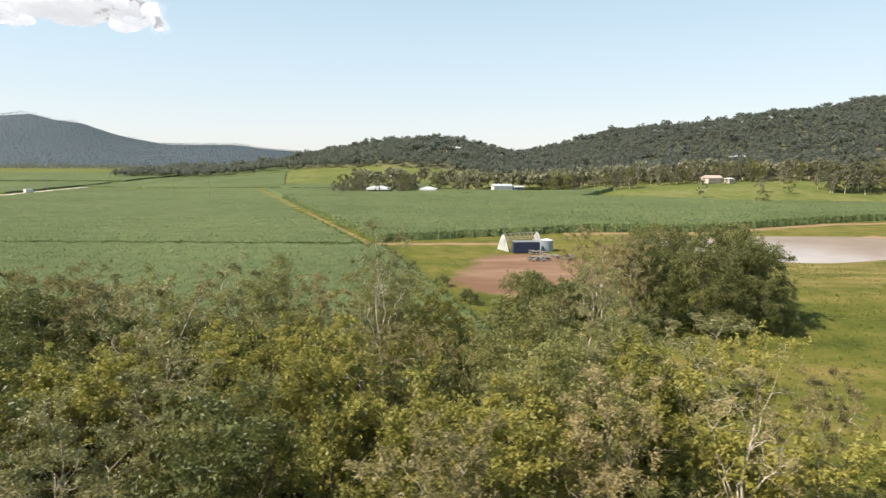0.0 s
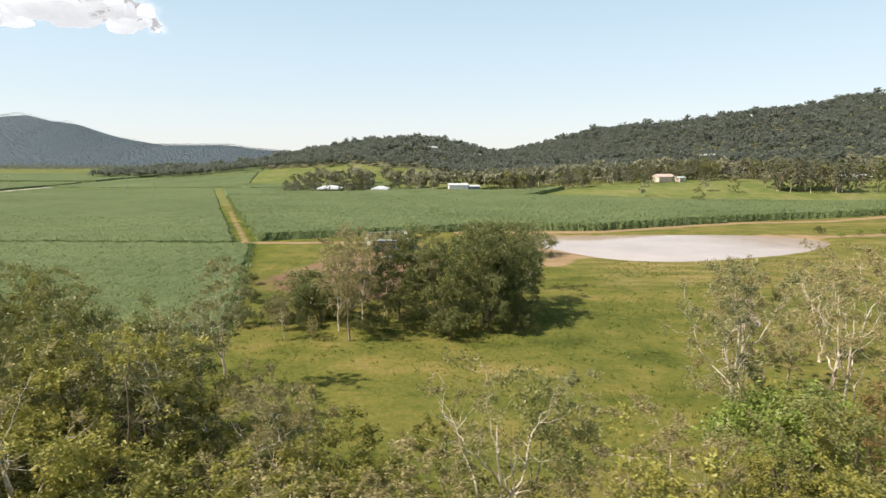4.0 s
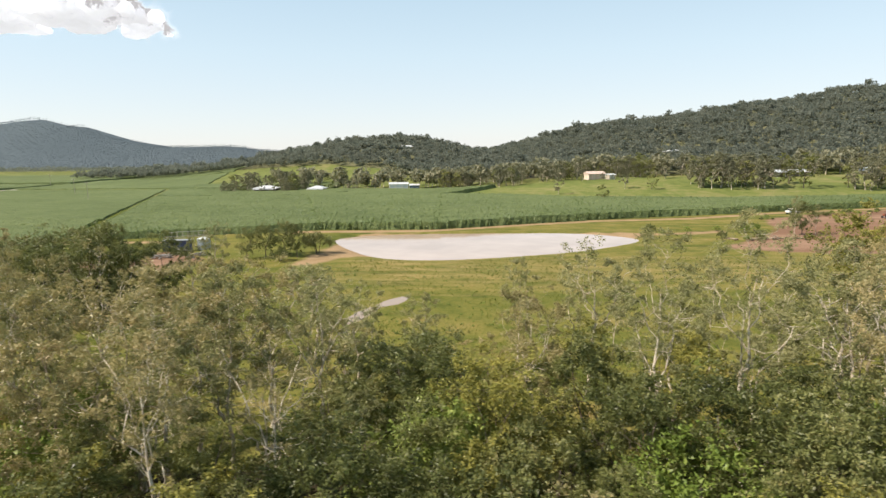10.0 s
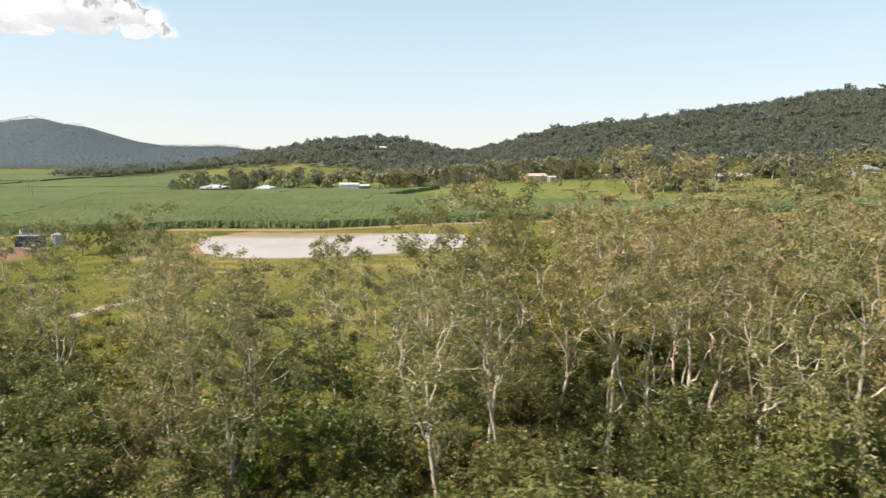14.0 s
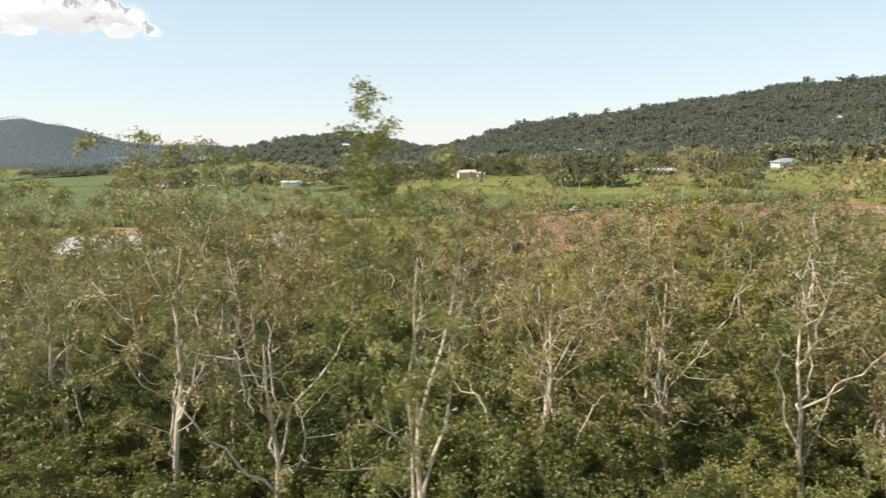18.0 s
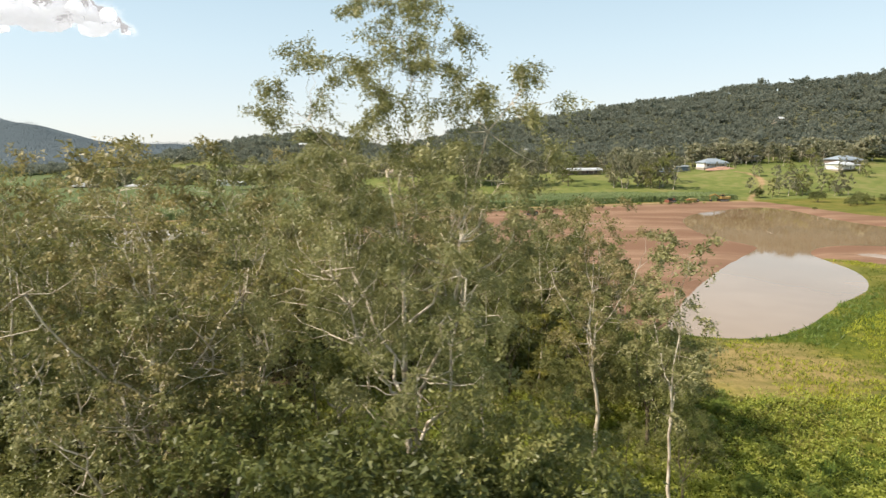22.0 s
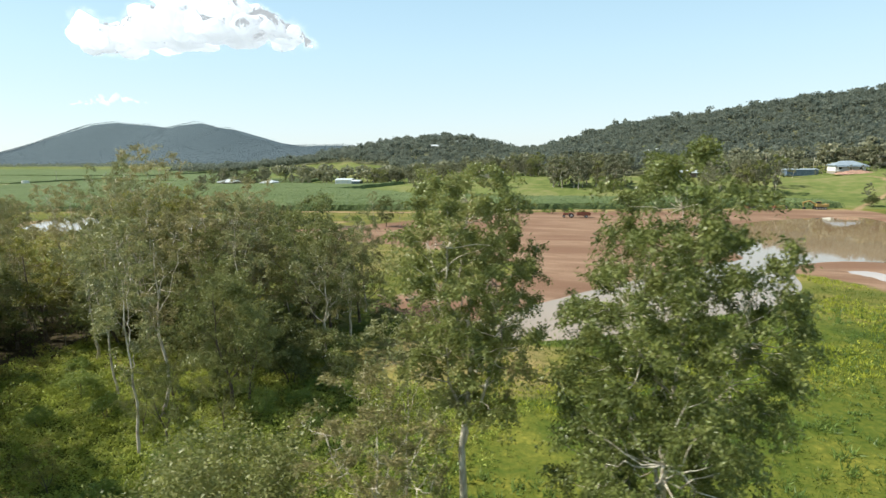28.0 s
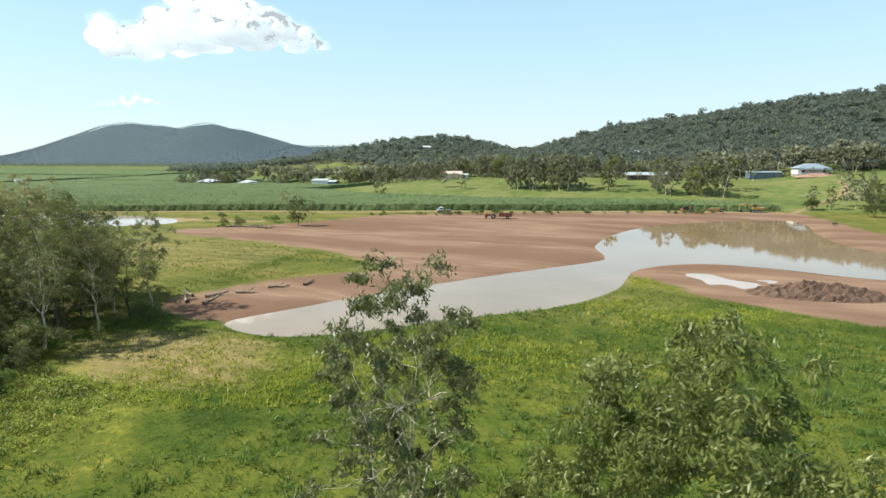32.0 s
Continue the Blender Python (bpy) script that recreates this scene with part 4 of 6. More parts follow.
fill(30, (118, 200, 46, 77), ["gum", "brown", "gum", "brown", "yellow"], 13.0, 17.5, 4.8, lambda x, y: y < 78 - abs(x - 165) * 0.25)
fill(95, (118, 203, 19, 58), ["dense", "dense", "dense", "under", "yellow", "dense", "brown"], 5.5, 9.5, 3.1, lambda x, y: not (x > 176 and y < 47))
for row in (("gum", 178.3, 61, 22.4, None, None, 1.3), ("gum", 183.5, 55, 18.0, None, None, 1.3), ("brown", 188.5, 58, 17.8, None, None, 1.2), ("olive", 204.6, 58, 17.0), ("olive", 194.5, 52.5, 13.5), ("brown", 193.0, 61, 16.0), ("sapling", 200.5, 50.5, 17.0)):
    plant(*row)
fill(26, (174, 208, 49, 72), ["olive", "gum", "dense", "brown", "olive"], 10.0, 14.5, 3.2, lambda x, y: x < 212 - (y - 46) * 0.25)
fill(12, (196, 214, 47, 70), ["under", "bright", "olive"], 2.2, 4.5, 2.6, lambda x, y: x < 215 - (y - 40) * 0.2)
fill(10, (207, 216, 26, 50), ["bright"], 1.0, 2.0, 2.4)

# ---- woods on the hills ----
def wood(name, label, pts, heights, cards, mat, seed, even=0.35):
    """Far woods: many crowns of loose leaf clumps in one mesh."""
    rng = np.random.RandomState(seed)
    k = len(pts)
    h = heights[:, None]
    base = np.stack([pts[:, 0], pts[:, 1], land(pts[:, 0], pts[:, 1])], 1)
    lumps = unit(rng.normal(size=(k, 8, 3))) * np.array([0.33, 0.33, 0.22]) * h[:, :, None] * rng.uniform(0.4, 1, (k, 8, 1))
    lumps += np.array([0, 0, 0.52]) * h[:, :, None]
    which = rng.randint(0, 8, (k, cards))
    c = np.take_along_axis(lumps, which[:, :, None].repeat(3, 2), 1)
    off = unit(rng.normal(size=(k, cards, 3))) * rng.uniform(0.3, 1, (k, cards, 1)) * h[:, :, None] * np.array([0.2, 0.2, 0.15])
    c = (base[:, None] + c + off).reshape(-1, 3)
    axis = unit(rng.normal(size=c.shape) + np.array([0, 0, -0.2]))
    s = np.repeat(heights * 0.10, cards) * rng.uniform(0.6, 1.3, len(c))
    v, f = slips(c, axis, s * 0.6, s * 0.6, rng)
    heart = (base[:, None] + np.array([0, 0, 0.45]) * h[:, :, None]).repeat(cards, 1).reshape(-1, 3)
    nr = np.repeat(unit(unit(off.reshape(-1, 3)) * 0.6 + unit(c - heart) * 0.6 + rng.normal(size=c.shape) * 0.2 + np.array([-0.15, -0.35, 0.35]) * even / 0.35), 3, 0)
    return tagged(new(name, soften(link_mesh(name, v, faced(v, f, nr), mat), nr)), label, "woodland", kind="stuff")


def scatter(x0, x1, y0, y1, gap, seed, keep):
    rng = np.random.RandomState(seed)
    X, Y = np.meshgrid(np.arange(x0, x1, gap), np.arange(y0, y1, gap))
    pts = np.stack([X.ravel(), Y.ravel()], 1) + rng.uniform(-0.48, 0.48, (X.size, 2)) * gap
    return pts[keep(pts[:, 0], pts[:, 1], rng.uniform(size=len(pts)))], rng


def on_hill(x, y, r):
    c = np.interp(x, RIDGE_X, RIDGE_Y)
    toe = np.interp(x, [-300, -180, -60, 10, 60, 100, 200, 260, 330, 420, 700], [560, 545, 525, 490, 430, 392, 372, 366, 376, 366, 372])
    ok = (y > toe + 12 * fbm(x, y, 0.05, 31)) & (y < c + 25)
    clear = fbm(x, y, 0.035, 41) > 0.42
    return ok & ~(clear & (y < toe + 90)) & (r < 0.96)


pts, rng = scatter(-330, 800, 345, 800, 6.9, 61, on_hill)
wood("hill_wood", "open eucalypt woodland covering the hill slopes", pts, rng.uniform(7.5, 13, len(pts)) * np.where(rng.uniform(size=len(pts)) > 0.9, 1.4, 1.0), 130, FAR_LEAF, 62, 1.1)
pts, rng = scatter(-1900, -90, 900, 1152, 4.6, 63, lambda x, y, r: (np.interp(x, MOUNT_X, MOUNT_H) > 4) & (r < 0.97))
wood("mountain_wood", "forest on the distant double-peaked mountain, coloured blue for haze", pts, rng.uniform(4.0, 6.5, len(pts)), 18, MOUNT_LEAF, 64, 3.0)
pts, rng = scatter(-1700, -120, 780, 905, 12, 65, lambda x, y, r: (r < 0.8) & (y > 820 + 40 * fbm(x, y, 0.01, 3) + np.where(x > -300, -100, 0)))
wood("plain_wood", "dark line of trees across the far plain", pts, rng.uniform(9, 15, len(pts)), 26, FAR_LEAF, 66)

# trees that can be told apart on the paddocks and round the houses
FIELD = "paddock trees below the hill"
far_kinds = []
for i in range(4):
    far_kinds.append(dense_tree("paddock_gum", ("grey-green gum tree standing on the hill paddock", "leafy dark-green tree near the farm houses")[i // 2], "tree", 301 + i, 13, 7.2, "grey" if i < 3 else "olive", "gum" if i < 3 else "dark", 34, 60, 0.5, 0.22 if i < 2 else 0.06, FIELD, slips, 0.13, 0.6, 0.4))
far_used = [False] * len(far_kinds)


def paddock_tree(x, y, h, i, wide=1.0):
    mt = pose(x, y, land_at(x, y) - 0.1, 0, 0, prng.uniform(0, 360)) @ Matrix.Diagonal((h / 13 * wide, h / 13 * wide, h / 13, 1))
    if not far_used[i]:
        far_used[i] = True
        far_kinds[i].matrix_world = mt
    else:
        copy_thing(far_kinds[i], Matrix()).matrix_basis = mt


foot_trees = []
for cx, cy, rx, ry, count, lo, hi in ((212, 302, 24, 8, 30, 12, 18), (272, 296, 14, 8, 18, 11, 17), (-48, 337, 22, 2.5, 12, 4, 7), (143, 331, 12, 2, 5, 3, 5), (250, 336, 12, 2, 6, 3, 5), (326, 347, 14, 2, 6, 3, 5), (-48, 352, 20, 4, 12, 9, 13), (143, 346, 14, 4, 8, 9, 13), (250, 352, 16, 4, 9, 9, 13), (64, 368, 14, 6, 10, 8, 13), (110, 345, 24, 5, 10, 8, 13), (180, 345, 20, 6, 8, 9, 14), (150, 372, 40, 10, 12, 9, 14), (90, 395, 40, 14, 12, 9, 15), (30, 402, 40, 14, 12, 9, 15),
                                      (-52, 352, 26, 4, 16, 9, 14), (-70, 340, 5, 4, 6, 6, 9), (-30, 342, 6, 4, 6, 6, 10), (8, 376, 5, 4, 6, 8, 12), (55, 372, 8, 5, 9, 8, 12), (-5, 362, 10, 6, 7, 7, 11), (130, 345, 8, 6, 6, 7, 11), (164, 342, 8, 6, 7, 7, 11), (-10, 430, 60, 14, 14, 9, 15), (345, 372, 60, 10, 16, 9, 14),
                                      (332, 268, 18, 7, 16, 7, 11), (352, 300, 22, 12, 9, 6, 10), (410, 300, 30, 20, 12, 7, 12), (205, 356, 60, 6, 22, 9, 15), (300, 366, 50, 5, 16, 9, 14), (100, 362, 40, 8, 14, 8, 13), (395, 358, 50, 8, 16, 8, 13), (0, 392, 70, 8, 18, 9, 14), (110, 352, 20, 12, 7, 8, 12), (400, 345, 50, 15, 10, 7, 12), (440, 330, 60, 40, 12, 8, 14)):
    for _ in range(count):
        x, y, h = cx + prng.uniform(-1.1, 1.1) * rx, cy + prng.uniform(-1.1, 1.1) * ry, prng.uniform(lo, hi)
        if y > 366:
            foot_trees.append((x, y, h + 2))
        else:
            paddock_tree(x, y, h, prng.randrange(4))
for x, y, h, i in ((134, 264, 8, 3), (118, 290, 9, 1), (152, 300, 9, 0), (164, 296, 8, 3), (313, 262, 5.5, 3), (181, 332, 11, 2), (245, 355, 9, 1), (300, 340, 10, 0), (350, 300, 7, 2)):
    paddock_tree(x, y, h, i, 1.15)

pts, rng = scatter(-200, 520, 330, 420, 6.5, 69, lambda x, y, r: (np.abs(y - np.interp(x, [-200, -60, 20, 100, 200, 330, 520], [545, 520, 440, 384, 370, 378, 370])) < 20) & (r < 0.42))
pts = np.concatenate([pts, np.array(foot_trees)[:, :2]])
wood("foot_wood", "tall pale grey-green gums along the foot of the hill", pts, rng.uniform(8, 18, len(pts)), 210, LEAF["grey"], 68, 0.9)

stems = []
for (sx, sy), sh in list(zip(pts, rng.uniform(7, 11, len(pts))))[::2]:
    g0 = land_at(sx, sy)
    stems.append(tube(np.array([(sx, sy, g0 - 0.3), (sx + 0.3, sy, g0 + sh * 0.5), (sx + rng.normal() * 0.8, sy, g0 + sh)]), [0.3, 0.24, 0.1], 4))
tagged(new("foot_wood_stems", link_mesh("foot_wood_stems", *joined(stems), BARK["gum"])), "pale stems of the gums at the hill foot", "woodland", kind="stuff")

# ---- sugar cane ----
m, n, l, p = material("cane_canopy")
f1, f2, f3 = noise_tex(n, l, 1.1, 5, 0.7), noise_tex(n, l, 0.16, 3, 0.5, "Object", (0.5, 1.6, 1)), noise_tex(n, l, 0.02, 2)
c = ramp(n, l, calc(n, l, "ADD", calc(n, l, "MULTIPLY", f1, 0.45), calc(n, l, "ADD", calc(n, l, "MULTIPLY", f2, 0.25), calc(n, l, "MULTIPLY", f3, 0.3))),
         # blue share raised to imitate haze over the fields
         [(0.3, (0.07, 0.094, 0.036)), (0.47, (0.115, 0.146, 0.062)), (0.6, (0.152, 0.185, 0.08)), (0.75, (0.205, 0.235, 0.105))])
l.new(c, p.inputs["Base Color"])
p.inputs["Roughness"].default_value = 0.8
p.inputs["Specular IOR Level"].default_value = 0.05
bump(n, l, p, f1, 0.9, 0.6)
CANE = m


def cane(label, quad, height, gap, seed, tufts=0):
    """A block of standing cane: ragged top, upright sides, leaf blades along it."""
    q = np.array(quad, float)
    na = max(2, int(max(np.linalg.norm(q[1] - q[0]), np.linalg.norm(q[2] - q[3])) / gap))
    nb = max(2, int(max(np.linalg.norm(q[3] - q[0]), np.linalg.norm(q[2] - q[1])) / gap))
    u, w = np.meshgrid(np.linspace(0, 1, na + 1), np.linspace(0, 1, nb + 1))
    P = (q[0] * ((1 - u) * (1 - w))[..., None] + q[1] * (u * (1 - w))[..., None] + q[2] * (u * w)[..., None] + q[3] * ((1 - u) * w)[..., None])
    rng = np.random.RandomState(seed)
    P = P + rng.uniform(-0.25, 0.25, P.shape) * gap
    X, Y = P[..., 0], P[..., 1]
    g = land(X, Y)
    Z = g + height * (1 + 0.10 * fbm(X, Y, 0.25, seed)) + rng.uniform(-0.16, 0.16, X.shape)
    ny, nx = X.shape
    top_v = np.stack([X.ravel(), Y.ravel(), Z.ravel()], 1)
    i = np.arange(nx * ny).reshape(ny, nx)
    faces = np.stack([i[:-1, :-1].ravel(), i[:-1, 1:].ravel(), i[1:, 1:].ravel(), i[1:, :-1].ravel()], 1).tolist()
    rim = np.concatenate([i[0], i[1:, -1], i[-1, -2::-1], i[-2:0:-1, 0]])
    lean = unit(np.stack([X.ravel()[rim], Y.ravel()[rim]], 1) - q.mean(0)) * height * rng.uniform(0.3, 0.8, (len(rim), 1))
    low = np.stack([X.ravel()[rim] + lean[:, 0], Y.ravel()[rim] + lean[:, 1], g.ravel()[rim] - 0.3], 1)
    o = len(top_v)
    for k in range(len(rim)):
        k2 = (k + 1) % len(rim)
        faces.append((int(rim[k2]), int(rim[k]), o + k, o + k2))
    field = tagged(new("cane_field", link_mesh("cane_field", np.concatenate([top_v, low]), faces, CANE)), label, "crop field", kind="stuff")
    if tufts:
        uu, ww = rng.uniform(size=tufts), rng.uniform(size=tufts) ** 1.7
        a = (q[0] * ((1 - uu) * (1 - ww))[:, None] + q[1] * (uu * (1 - ww))[:, None] + q[2] * (uu * ww)[:, None] + q[3] * ((1 - uu) * ww)[:, None])
        edge_k = rng.randint(0, len(rim), tufts // 2)
        a[:tufts // 2] = np.stack([X.ravel()[rim[edge_k]], Y.ravel()[rim[edge_k]]], 1) + lean[edge_k] * rng.uniform(0, 1.1, (tufts // 2, 1)) + rng.normal(size=(tufts // 2, 2)) * 0.5
        z = land(a[:, 0], a[:, 1]) + height * np.where(np.arange(tufts) < tufts // 2, rng.uniform(0.15, 1.0, tufts), rng.uniform(0.8, 1.08, tufts))
        cc = np.stack([a[:, 0], a[:, 1], z], 1)
        ax = unit(rng.normal(size=cc.shape) * 0.8 + np.array([0, 0, 0.9]))
        s = rng.uniform(0.5, 1.1, tufts)
        v, f = slips(cc, ax, s * 0.6, s * 0.15, rng)
        nr = np.repeat(unit(rng.normal(size=cc.shape) * 0.5 + np.array([-0.1, -0.2, 1.0])), 3, 0)
        new("leaf_blades", soften(link_mesh("leaf_blades", v, faced(v, f, nr), CANE_LEAF), nr)).parent = field
    return field


G1 = "tall green sugar cane with a ragged leafy top"
cane(G1, [(-25, 148), (33, 171), (-10, 300), (-90, 296)], 2.0, 1.6, 1, 9000)
cane(G1, [(33, 171), (68, 172), (60, 300), (-10, 300)], 2.2, 1.6, 2, 9000)
cane(G1, [(68, 172), (118, 196), (122, 268), (60, 300)], 2.2, 1.6, 3, 9000)
cane(G1, [(118, 196), (183, 219), (186, 262), (122, 268)], 2.2, 1.5, 4, 8000)
cane(G1, [(183, 219), (266, 249), (262, 268), (186, 262)], 2.2, 1.4, 5, 8000)
cane(G1, [(266, 249), (301, 257), (298, 268), (262, 268)], 2.0, 1.4, 6, 3000)
cane(G1, [(-91, 298), (-10, 302), (20, 356), (-122, 370)], 2.0, 2.2, 7)
cane(G1, [(-10, 302), (60, 302), (88, 340), (20, 356)], 2.0, 2.0, 8)
cane("low bushy young cane in the near paddock", [(-240, 62), (-3, 68), (-24, 138), (-244, 140)], 0.9, 1.5, 9, 24000)
cane(G1, [(-238, 142), (-29.5, 142), (-53, 196), (-240, 196)], 0.8, 1.9, 10, 8000)
cane(G1, [(-240, 196), (-53, 196), (-97, 298), (-243, 298)], 0.6, 2.4, 11)
cane(G1, [(-243, 298), (-97, 298), (-136, 388), (-250, 388)], 0.5, 2.6, 12)
cane("far cane fields on the plain", [(-262, 402), (-120, 402), (-150, 520), (-270, 520)], 0.6, 4.0, 13)
cane("far cane fields on the plain", [(-272, 530), (-150, 530), (-200, 700), (-290, 700)], 0.6, 5.0, 14)
cane("far cane fields on the plain", [(-900, 330), (-258, 330), (-270, 460), (-900, 460)], 1.2, 5.0, 15)
cane("far cane fields on the plain", [(-1100, 475), (-270, 475), (-290, 700), (-1100, 700)], 1.8, 7.0, 16)
cane("far cane fields on the plain", [(-560, 120), (-254, 150), (-254, 318), (-700, 318)], 1.2, 4.0, 17)
cane("far cane fields on the plain", [(-112, 384), (-20, 384), (-20, 420), (-130, 420)], 1.6, 3.0, 18)

# ---- grass and weeds ----
def tufts(name, label, pts, low, high, per, mat, seed, lean=0.55, width=0.09):
    rng = np.random.RandomState(seed)
    c = np.repeat(pts, per, 0) + rng.normal(size=(len(pts) * per, 2)) * 0.22
    h = np.repeat(rng.uniform(low, high, len(pts)), per) * rng.uniform(0.6, 1.2, len(c))
    ax = unit(rng.normal(size=(len(c), 3)) * lean + np.array([0, 0, 1.0]))
    z = land(c[:, 0], c[:, 1])
    cc = np.stack([c[:, 0], c[:, 1], z], 1) + ax * h[:, None] * 0.45
    v, f = slips(cc, ax, h * 0.55, h * width + 0.02, rng)
    nr = np.repeat(unit(rng.normal(size=cc.shape) * 0.45 + np.array([-0.1, -0.2, 1.0])), 3, 0)
    return tagged(new(name, soften(link_mesh(name, v, faced(v, f, nr), mat), nr)), label, "grass", kind="stuff")


def meadow(x0, x1, y0, y1, count, seed, keep):
    rng = np.random.RandomState(seed)
    a = np.stack([rng.uniform(x0, x1, count), rng.uniform(y0, y1, count)], 1)
    d = np.minimum.reduce([outside(q, a[:, 0], a[:, 1]) for q in (DAM, POND, *PUDDLES)])
    return a[(d > 0.6) & keep(a[:, 0], a[:, 1], rng.uniform(size=count))]


bare_soil = lambda x, y: (outside(DIRT, x, y) < 1.0) | (outside(BANK, x, y) < 1.0) | (outside(YARD, x, y) < 1) | (outside(SAND, x, y) < 1)
tufts("meadow_grass", "rank bright green grass round the dam", meadow(196, 320, 30, 124, 38000, 71, lambda x, y, r: ~bare_soil(x, y) & (fbm(x, y, 0.18, 51) > -0.6 + r * 0.6)), 0.12, 0.42, 5, GRASS_LEAF, 72, 0.7, 0.06)
tufts("meadow_grass", "short yellow-green pasture grass behind the trees", meadow(-10, 200, 34, 124, 24000, 73, lambda x, y, r: ~bare_soil(x, y) & (fbm(x, y, 0.15, 52) > -0.4 + r * 0.6)), 0.15, 0.4, 4, GRASS_LEAF, 74)
tufts("weeds", "clumps of tall green weeds in the meadow", meadow(214, 310, 30, 92, 5200, 75, lambda x, y, r: ~bare_soil(x, y) & (fbm(x, y, 0.12, 53) > -0.1) & (np.hypot((x - 222) / 13, (y - 58) / 9) > 1)), 0.3, 0.85, 12, REED_LEAF, 76, 0.6, 0.06)


def mounds(name, label, pts, low, high, per, size, mat, seed):
    """Low broad-leaved growth: loose leafy mounds that run together."""
    rng = np.random.RandomState(seed)
    h = rng.uniform(low, high, len(pts)) * rng.uniform(0.5, 1.2, len(pts))
    off = unit(rng.normal(size=(len(pts), per, 3))) * rng.uniform(0.2, 1, (len(pts), per, 1)) ** 0.5
    off[..., 2] = np.abs(off[..., 2])
    base = np.stack([pts[:, 0], pts[:, 1], land(pts[:, 0], pts[:, 1])], 1)
    c = (base[:, None] + off * h[:, None, None] * np.array([0.9, 0.9, 1.0])).reshape(-1, 3)
    ax = unit(rng.normal(size=c.shape) * 0.8 + np.array([0, 0, 0.3]))
    s = size * rng.uniform(0.5, 1.4, len(c))
    v, f = slips(c, ax, s * 0.5, s * 0.24, rng)
    nr = np.repeat(unit(off.reshape(-1, 3) * 0.7 + rng.normal(size=c.shape) * 0.35 + np.array([-0.1, -0.1, 0.6])), 3, 0)
    return tagged(new(name, soften(link_mesh(name, v, faced(v, f, nr), mat), nr)), label, "weeds", kind="stuff")


mounds("weeds", "sunlit broad-leaved weeds over the clearing", meadow(180, 230, 21, 50, 4200, 77, lambda x, y, r: (r < (231 - x) / 16) & (fbm(x, y, 0.2, 57) > -0.5) & (y > 34 - (x - 180) * 0.5)), 0.5, 1.25, 46, 0.24, WEED_LEAF, 78)
mounds("weeds", "yellow-green creeper over the clearing", meadow(182, 230, 21, 50, 1700, 79, lambda x, y, r: (r < (231 - x) / 16) & (fbm(x, y, 0.2, 58) > -0.1)), 0.5, 1.1, 40, 0.24, LEAF["yellow"], 80)
LIME_LEAF = foliage("lime_grass", (0.17, 0.20, 0.02), (0.32, 0.345, 0.035), (0.44, 0.44, 0.06), None, 0.4, 0.5, (0.40, 0.42, 0.05))
tufts("meadow_grass", "bright lime-green grass along the wet shore", meadow(222, 315, 48, 128, 26000, 85, lambda x, y, r: ~bare_soil(x, y) & (np.abs(outside(DAM, x, y) - 12) < 9 + 6 * fbm(x, y, 0.1, 64)) & (fbm(x, y, 0.16, 65) > -0.25 + r * 0.5)), 0.25, 0.6, 6, LIME_LEAF, 86, 0.6, 0.07)
mounds("weeds", "dark rank herbs scattered in the meadow grass", meadow(212, 306, 32, 92, 3600, 81, lambda x, y, r: ~bare_soil(x, y) & (fbm(x, y, 0.1, 59) > 0.05) & (np.hypot((x - 222) / 13, (y - 58) / 9) > 1)), 0.3, 0.85, 30, 0.2, REED_LEAF, 82)
mounds("weeds", "low dark herbs dotted over the short pasture", meadow(-12, 200, 36, 112, 2600, 83, lambda x, y, r: ~bare_soil(x, y) & (fbm(x, y, 0.12, 61) > -0.05)), 0.18, 0.5, 22, 0.2, REED_LEAF, 84)

# ---- cloud ----
m, n, l, p = material("cloud_white_glow")
p.inputs["Base Color"].default_value = (0.95, 0.95, 0.96, 1)
p.inputs["Roughness"].default_value = 1.0
p.inputs["Specular IOR Level"].default_value = 0.0
tr = n.new("ShaderNodeBsdfTranslucent")
tr.inputs[0].default_value = (0.97, 0.97, 0.98, 1)
mx = n.new("ShaderNodeMixShader")
mx.inputs[0].default_value = 0.5
# added glow stands in for sunlight scattered inside the cloud
p.inputs["Emission Color"].default_value = (0.9, 0.93, 1.0, 1)
p.inputs["Emission Strength"].default_value = 0.42
l.new(p.outputs[0], mx.inputs[1]); l.new(tr.outputs[0], mx.inputs[2]); l.new(mx.outputs[0], n["Material Output"].inputs[0])
CLOUD = m
# shreds glow faintly by emission, to soften the cloud's edge
m2, n2, l2, p2 = material("cloud_wisp_glow")
d2, tp2, mx2 = n2.new("ShaderNodeEmission"), n2.new("ShaderNodeBsdfTransparent"), n2.new("ShaderNodeMixShader")
d2.inputs[0].default_value = (0.95, 0.96, 0.98, 1)
mx2.inputs[0].default_value = 0.05
l2.new(tp2.outputs[0], mx2.inputs[1]); l2.new(d2.outputs[0], mx2.inputs[2]); l2.new(mx2.outputs[0], n2["Material Output"].inputs[0])
WISP = m2


# mostly transparent skin whose whiteness is emission, not sunlight
m3, n3, l3, p3 = material("thin_cloud_glow")
e3, tp3, mx3 = n3.new("ShaderNodeEmission"), n3.new("ShaderNodeBsdfTransparent"), n3.new("ShaderNodeMixShader")
e3.inputs[0].default_value = (1.0, 1.0, 1.0, 1)
mx3.inputs[0].default_value = 0.16
l3.new(tp3.outputs[0], mx3.inputs[1]); l3.new(e3.outputs[0], mx3.inputs[2]); l3.new(mx3.outputs[0], n3["Material Output"].inputs[0])
THIN = m3


